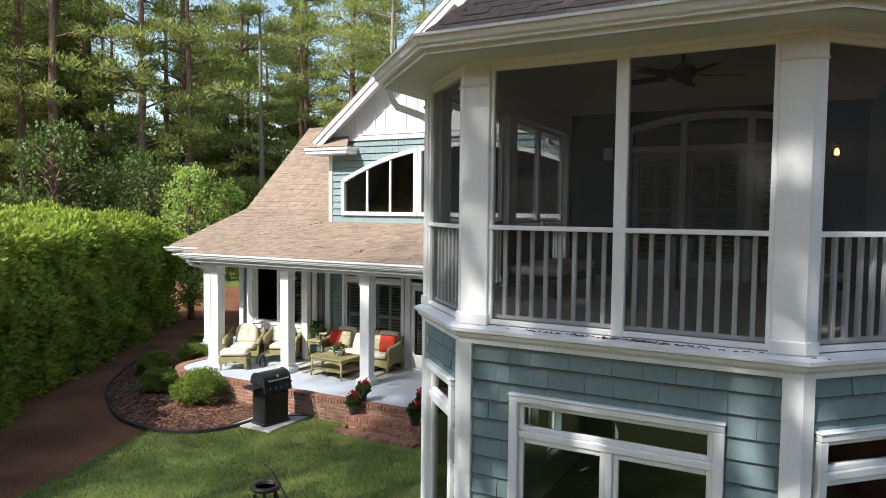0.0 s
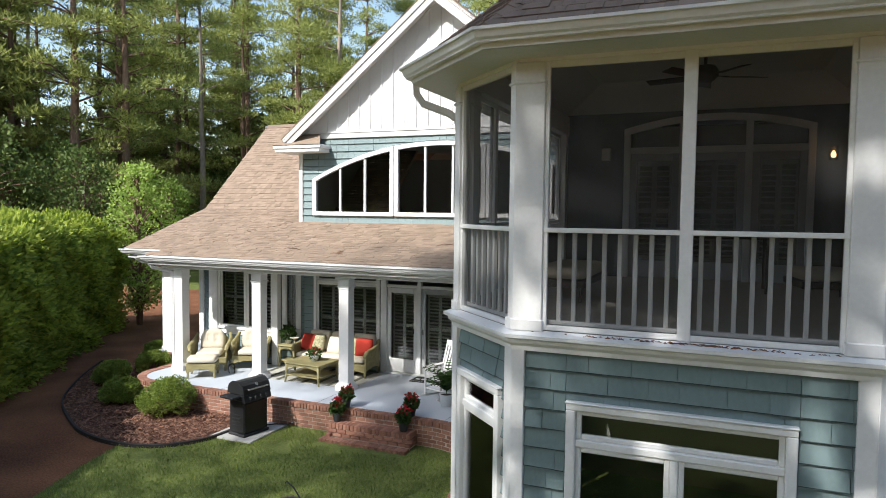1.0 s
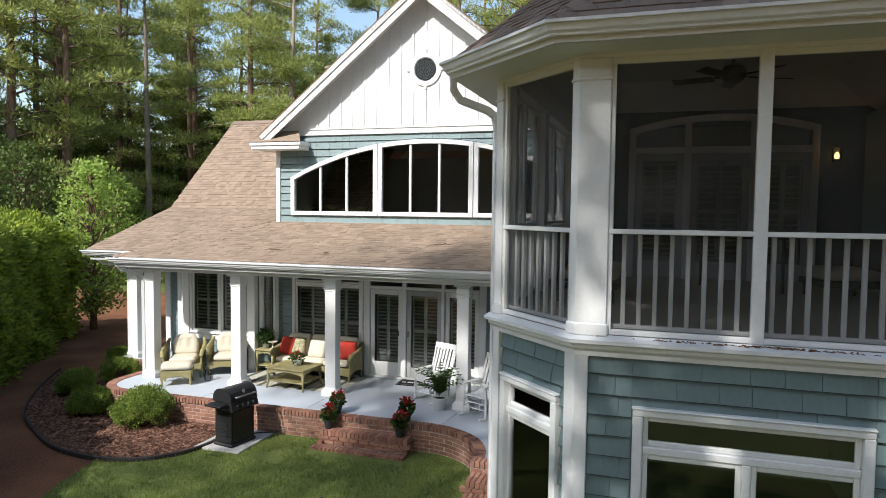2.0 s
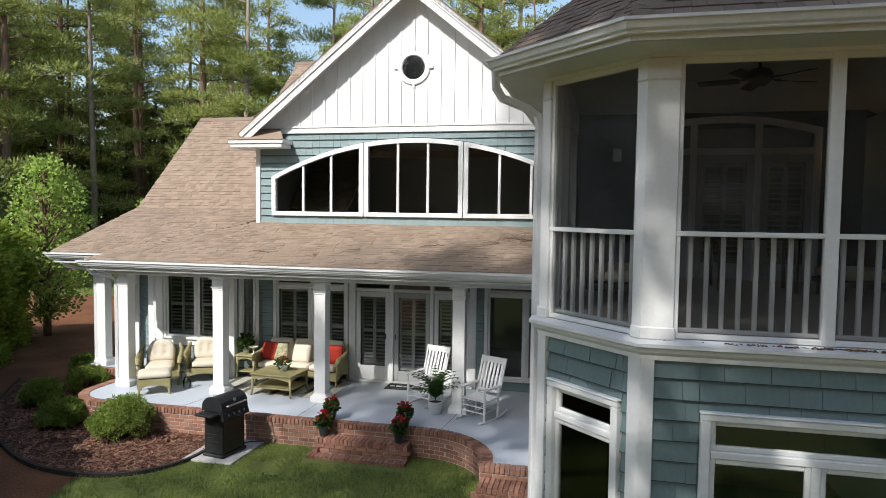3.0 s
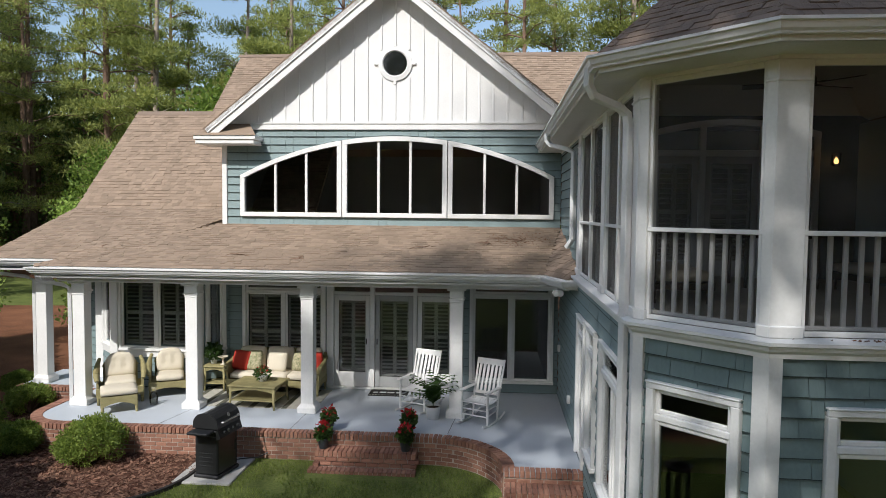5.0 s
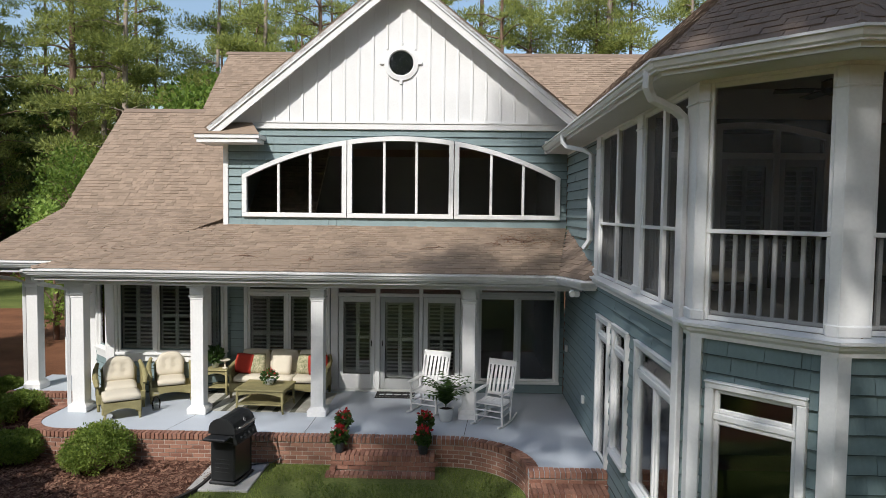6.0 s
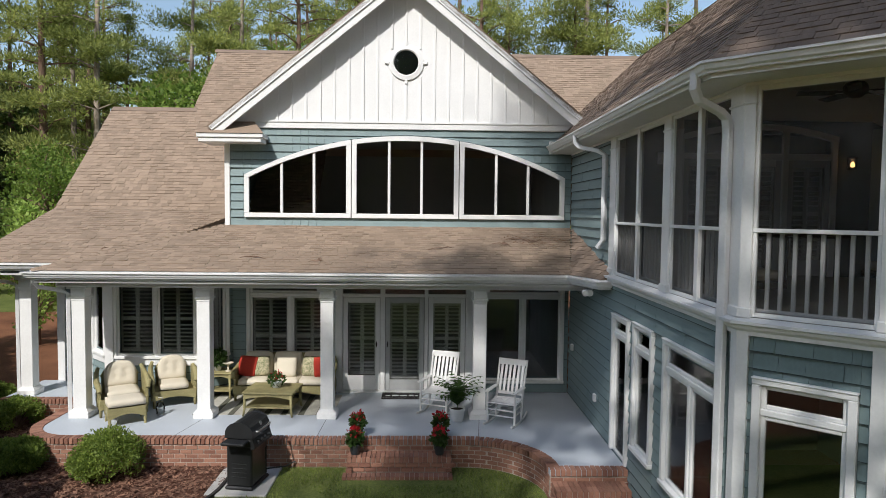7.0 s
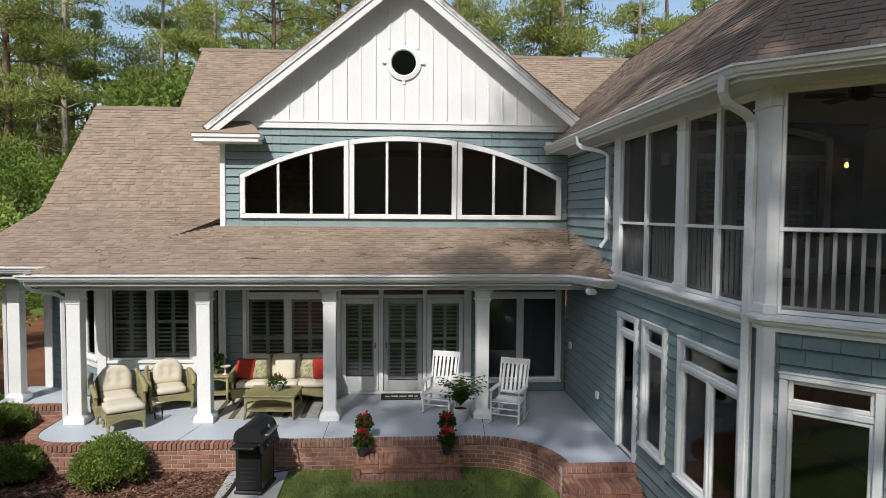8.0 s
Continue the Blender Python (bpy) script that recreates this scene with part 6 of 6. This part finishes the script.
for i in range(52000):
    x, y = rnd.uniform(-4.2, 3.6), rnd.uniform(-10.5, -3.0)
    if inside(x, y, LAWNP) and not (-2.97 < x < -1.96 and y > -4.38) and not (-0.9 < x < 1 and y > -3.95) and noise.noise((x * 1.3, y * 1.3, 0)) > -0.42:
        if x > 1.0 and y > -4.4 and math.hypot(x - 1.15, y + 4.38) > 1.2 or (x <= 1.15 and y > -3.16) or (x > 2.35 and y > -5.4):
            continue
        h, a = rnd.uniform(0.03, 0.065), rnd.uniform(0, 6.283)
        dx, dy = math.cos(a) * 0.006, math.sin(a) * 0.006
        lx, ly = rnd.uniform(-0.03, 0.03), rnd.uniform(-0.03, 0.03)
        k = len(gb.v)
        gb.v += [(x - dx, y - dy, GZ + 0.01), (x + dx, y + dy, GZ + 0.01), (x + lx, y + ly, GZ + 0.01 + h)]
        gb.f += [(k, k + 1, k + 2)]
tagged(part("grass", gb, BLADE), "short green grass blades of the lawn", "grass", kind="stuff")
st = MB()
for i in range(9000):
    x, y = rnd.uniform(-13, -2.8), rnd.uniform(-10, 4)
    if not inside(x, y, BEDP) and not inside(x, y, LAWNP) and not (x > -8.5 and y > -0.8):
        a, L = rnd.uniform(0, 6.283), rnd.uniform(0.05, 0.13)
        dx, dy = math.cos(a) * L, math.sin(a) * L
        k = len(st.v)
        st.v += [(x, y, GZ + 0.006), (x + dx * 0.5 - dy * 0.04, y + dy * 0.5 + dx * 0.04, GZ + 0.02), (x + dx, y + dy, GZ + 0.008), (x + dx * 0.5 + dy * 0.05, y + dy * 0.5 - dx * 0.05, GZ + 0.016)]
        st.f += [(k, k + 1, k + 2, k + 3)]
tagged(part("pine_straw", st, STRAW), "loose pine straw on the path", "pine straw", kind="stuff")

# ---- wind chime on a hook ----
hk = thing("garden_hook", "thin black garden hook standing in the lawn", "hook", pose(2.08, -8.85, 0))
part("pole", MB().tube([(0.75, 0, GZ), (0.66, 0, 0.1), (0.47, 0, 0.62), (0.08, 0, 1.10), (0.0, 0, 1.15), (-0.02, 0, 1.13)], 0.008, 6), BLACK, hk)
wc = thing("wind_chime", "dark bronze wind chime hanging from a garden hook", "wind chime", pose(2.08, -8.85, 0))
part("cord", MB().tube([(0, 0, 1.135), (0, 0, 0.92)], 0.003, 4), BLACK, wc)
part("ring", MB().lathe([(0.115, 0.885), (0.165, 0.885), (0.17, 0.905), (0.16, 0.925), (0.12, 0.925), (0.112, 0.905), (0.115, 0.885)], 24), BRASS, wc, smooth=True)
for i in range(6):
    a = i * 1.047 + 0.4
    x, y = 0.13 * math.cos(a), 0.13 * math.sin(a)
    part("chime_tube", MB().tube([(x, y, 0.80), (x, y, 0.32 + 0.05 * (i % 3))], 0.02, 10), BRASS, wc)
    part("cord", MB().tube([(x, y, 0.89), (x, y, 0.79)], 0.002, 4), BLACK, wc)

# ---- fixtures ----
def downspout(name, pts, label, hx=0.036, hy=0.048):
    """A rectangular pipe bent along points."""
    d = thing(name, label, "downspout", kind="structure")
    b, pts, vs = MB(), [Vector(p) for p in pts], []
    turn = math.atan2(pts[-1].y - pts[0].y, pts[-1].x - pts[0].x)
    for k, p in enumerate(pts):
        way = (pts[min(k + 1, len(pts) - 1)] - pts[max(k - 1, 0)]).normalized()
        across = Vector((-math.sin(turn), math.cos(turn), 0))
        out = across.cross(way).normalized()
        vs += [p + across * hy * u + out * hx * v for u, v in ((-1, -0.75), (-0.75, -1), (0.75, -1), (1, -0.75), (1, 0.75), (0.75, 1), (-0.75, 1), (-1, 0.75))]
    n = len(pts)
    b.add(vs, [(k * 8 + q, k * 8 + (q + 1) % 8, k * 8 + 8 + (q + 1) % 8, k * 8 + 8 + q) for k in range(n - 1) for q in range(8)] + [tuple(range(8))[::-1], tuple(range(n * 8 - 8, n * 8))])
    part("pipe", b, GUTTER, d)


downspout("downspout_wing", [(3.10, -7.98, 5.34), (3.10, -7.96, 5.18), (3.16, -7.92, 5.08), (3.42, -7.83, 4.98), (3.50, -7.80, 4.92), (3.52, -7.79, 4.82), (3.52, -7.79, 2.95), (3.52, -7.79, -0.45)], "white square downspout at the wing corner")
downspout("downspout_wing", [(3.10, -2.62, 5.34), (3.10, -2.65, 5.2), (3.16, -2.72, 5.12), (3.42, -3.0, 5.03), (3.52, -3.07, 4.95), (3.52, -3.07, 3.5), (3.44, -3.0, 3.36)], "white square downspout on the wing's upper wall")
downspout("downspout_porch", [(-6.72, -2.2, 2.74), (-6.72, -2.18, 2.60), (-6.66, -2.12, 2.50), (-6.35, -1.95, 2.42), (-6.24, -1.9, 2.35), (-6.24, -1.9, 0.1)], "white square downspout at the porch corner")
downspout("downspout_porch", [(-8.84, -0.62, 2.74), (-8.84, -0.60, 2.58), (-8.76, -0.56, 2.48), (-8.3, -0.36, 2.40), (-8.14, -0.30, 2.32), (-8.14, -0.30, 0.1)], "white square downspout at the side porch corner")
fl = thing("flood_light", "white twin flood light under the eave", "lamp", pose(3.32, -2.75, 2.62))
part("mount", MB().lathe([(0.05, 0), (0.05, -0.03), (0.02, -0.05)], 14), WHITE, fl)
for s in (-1, 1):
    part("lamp_head", MB().lathe([(0.02, 0), (0.055, 0.05), (0.06, 0.11), (0.05, 0.115)], 14, pose(s * 0.05, -0.02, -0.05, 105, s * 30, 0)), WHITE, fl)
for y, z in ((-2.5, 0.58), (-0.55, 1.12)):
    tagged(part("outlet_box", MB().cbox(3.545, 3.60, y - 0.05, y + 0.05, z - 0.07, z + 0.07, c=0.01), WHITE), "small white weatherproof outlet box on the wall", "outlet")
# ceiling fan, sconce and speaker in the screened porch
fan = thing("ceiling_fan", "dark five-blade ceiling fan", "ceiling fan", pose(5.9, -6.1, 0))
part("rod", MB().tube([(0, 0, 5.88), (0, 0, 5.60)], 0.018, 8), BRASS, fan)
part("canopy", MB().lathe([(0.03, 5.80), (0.07, 5.86), (0.075, 5.885)], 16), BRASS, fan, smooth=True)
part("motor", MB().lathe([(0.03, 5.66), (0.11, 5.64), (0.145, 5.59), (0.145, 5.52), (0.10, 5.48), (0.06, 5.45), (0, 5.45)], 18), BRASS, fan, smooth=True)
for i in range(5):
    bl = part("blade", MB().cbox(0.22, 0.68, -0.075, 0.075, -0.005, 0.005, c=0.004), DARKWOOD, fan, m=pose(0, 0, 5.52, 0, 0, i * 72 + 20) @ pose(0, 0, 0, 12))
    part("blade_arm", MB().cbox(0.12, 0.26, -0.022, 0.022, 0.005, 0.014, c=0.003), BRASS, bl)
sc = thing("wall_lamp", "lit glass wall lamp on the dark wall", "lamp", pose(7.56, -3.4, 4.83))
BULB = bpy.data.materials.new("lamp_bulb")
BULB.use_nodes = True
be = BULB.node_tree.nodes["Principled BSDF"]
be.inputs["Emission Color"].default_value, be.inputs["Emission Strength"].default_value = (1.0, 0.50, 0.16, 1), 5
part("bracket", MB().cbox(-0.04, 0.04, -0.03, 0.0, -0.1, 0.1), BRASS, sc)
part("shade", MB().lathe([(0.06, -0.1), (0.075, 0.1), (0.07, 0.1)], 16, pose(0, -0.1, 0)), GLASS, sc, smooth=True)
part("bulb", MB().lathe([(0.012, 0.05), (0.035, 0.0), (0.03, -0.04), (0.0, -0.05)], 12, pose(0, -0.1, -0.02)), BULB, sc, smooth=True)
tagged(part("wall_speaker", MB().cbox(4.30, 4.44, -3.47, -3.40, 4.78, 4.98, c=0.01), WHITE), "small white speaker on the dark wall", "speaker")
# arched door unit at the back of the screened porch
ad = thing("door_3", "arched grey-white door unit behind the screens", "door", pose(6.0, -3.4, 0), kind="structure")


def adz(x):
    return 5.47 - 0.2 * (x / 1.35) ** 2


af = MB()
for x in (-1.35, -0.52, 0.42, 1.25):
    af.cbox(x, x + 0.1, -0.04, 0.05, 2.92, adz(x) - 0.02)
af.cbox(-1.3, 1.3, -0.03, 0.05, 4.88, 4.98)
for i in range(12):
    a, e = -1.35 + 2.7 * i / 12, -1.35 + 2.7 * (i + 1) / 12
    af.add([(a, -0.05, adz(a) - 0.1), (e, -0.05, adz(e) - 0.1), (e, -0.05, adz(e)), (a, -0.05, adz(a)), (a, 0.05, adz(a) - 0.1), (e, 0.05, adz(e) - 0.1), (e, 0.05, adz(e)), (a, 0.05, adz(a))],
           [(0, 1, 2, 3), (7, 6, 5, 4), (3, 2, 6, 7), (0, 4, 5, 1)])
part("door_frame", af, WHITE, ad)
for a, e in ((-1.25, -0.52), (-0.42, 0.42), (0.52, 1.25)):
    b = MB()
    b.cbox(a, a + 0.1, 0, 0.04, 2.93, 4.88), b.cbox(e - 0.1, e, 0, 0.04, 2.93, 4.88), b.cbox(a + 0.1, e - 0.1, 0, 0.04, 2.93, 3.2), b.cbox(a + 0.1, e - 0.1, 0, 0.04, 4.76, 4.88)
    lf = part("door_leaf", b, DOOR_GREY, ad)
    g = part("pane", MB().box(a + 0.1, e - 0.1, 0.015, 0.02, 3.2, 4.76), GLASS, lf)
    g.visible_shadow = False
    shutter_pair(ad, a + 0.1, e - 0.1, 3.2, 4.76, 0.06)
    g = part("pane", MB().add([(a, 0.02, 4.98), (e, 0.02, 4.98), (e, 0.02, adz(e) - 0.09), (a, 0.02, adz(a) - 0.09)], [(0, 1, 2, 3)]), GLASS, ad)
    g.visible_shadow = False


def lounge(name, m, w, label):
    t = thing(name, label, "sofa", m)
    for x in (-w / 2 + 0.06, w / 2 - 0.06):
        for y in (-0.3, 0.3):
            part("leg", MB().tube([(x, y, 0), (x, y, 0.2)], 0.02, 6), DARKWOOD, t)
    part("frame", MB().cbox(-w / 2, w / 2, -0.36, 0.36, 0.16, 0.24), DARKWOOD, t)
    part("backrest", MB().cbox(-w / 2, w / 2, 0.30, 0.38, 0.24, 0.80), DARKWOOD, t)
    part("cushion", pillow(w - 0.04, 0.66, 0.16, 0.4), LINEN, t, "beige cushion", pose(0, -0.02, 0.31), True)
    return t


lounge("outdoor_sofa", pose(4.35, -6.0, 2.92, 0, 0, 90), 1.7, "dark framed lounge sofa with a beige cushion")
lounge("outdoor_armchair", pose(7.3, -5.2, 2.92, 0, 0, -80), 0.8, "dark framed lounge chair with a beige cushion")
lt_ = thing("dining_table", "dark table in the screened porch", "table", pose(6.2, -4.6, 2.92))
part("tabletop", MB().cbox(-0.55, 0.55, -0.4, 0.4, 0.70, 0.74), DARKWOOD, lt_)
for x in (-0.48, 0.48):
    for y in (-0.34, 0.34):
        part("leg", MB().tube([(x, y, 0), (x, y, 0.7)], 0.025, 6), DARKWOOD, lt_)

# twigs, cones and needles fallen on the porch roof and the sill
rnd = random.Random(23)
def on_porch_roof(x, y):
    return FZ + (y - FE) * (3.64 - FZ) / 2.39 + 0.02


for x, y, n in ((-2.9, -1.7, 3), (-1.6, -1.9, 4), (2.1, -0.95, 5), (2.3, -0.7, 4), (2.75, -0.8, 4), (-5.85, -1.4, 2), (0.8, -1.2, 2)):
    b = MB()
    for i in range(n):
        a, L = rnd.uniform(0, 6.283), rnd.uniform(0.12, 0.38)
        p, q = (x, y), (x + math.cos(a) * L, y + math.sin(a) * L * 0.6)
        b.tube([(*p, on_porch_roof(*p)), ((p[0] + q[0]) / 2, (p[1] + q[1]) / 2, on_porch_roof((p[0] + q[0]) / 2, (p[1] + q[1]) / 2) + 0.02), (*q, on_porch_roof(*q))], [0.012, 0.009, 0.004], 5)
    tagged(part("fallen_twig", b, BARK), "dry pine twig fallen on the porch roof", "twig", "fallen twigs")
lb = MB()
for i in range(420):
    x, y = rnd.gauss(2.75, 0.3), rnd.gauss(-0.75, 0.18)
    if rnd.random() < 0.45:
        x, y = rnd.gauss(5.95, 0.45), rnd.uniform(-9.02, -8.945)
        z = 2.925
    elif x < 3.5:
        z = on_porch_roof(x, y) + 0.005
    else:
        continue
    a, L = rnd.uniform(0, 6.283), rnd.uniform(0.02, 0.06)
    dx, dy = math.cos(a) * L, math.sin(a) * L * (0.3 if z < 2.93 else 1)
    k = len(lb.v)
    lb.v += [(x, y, z), (x + dx * 0.5 - dy * 0.15, y + dy * 0.5, z + 0.012), (x + dx, y + dy, z + 0.004)]
    lb.f += [(k, k + 1, k + 2)]
tagged(part("leaf_litter", lb, STRAW), "brown needles and leaf litter on roof and sill", "litter", kind="stuff")
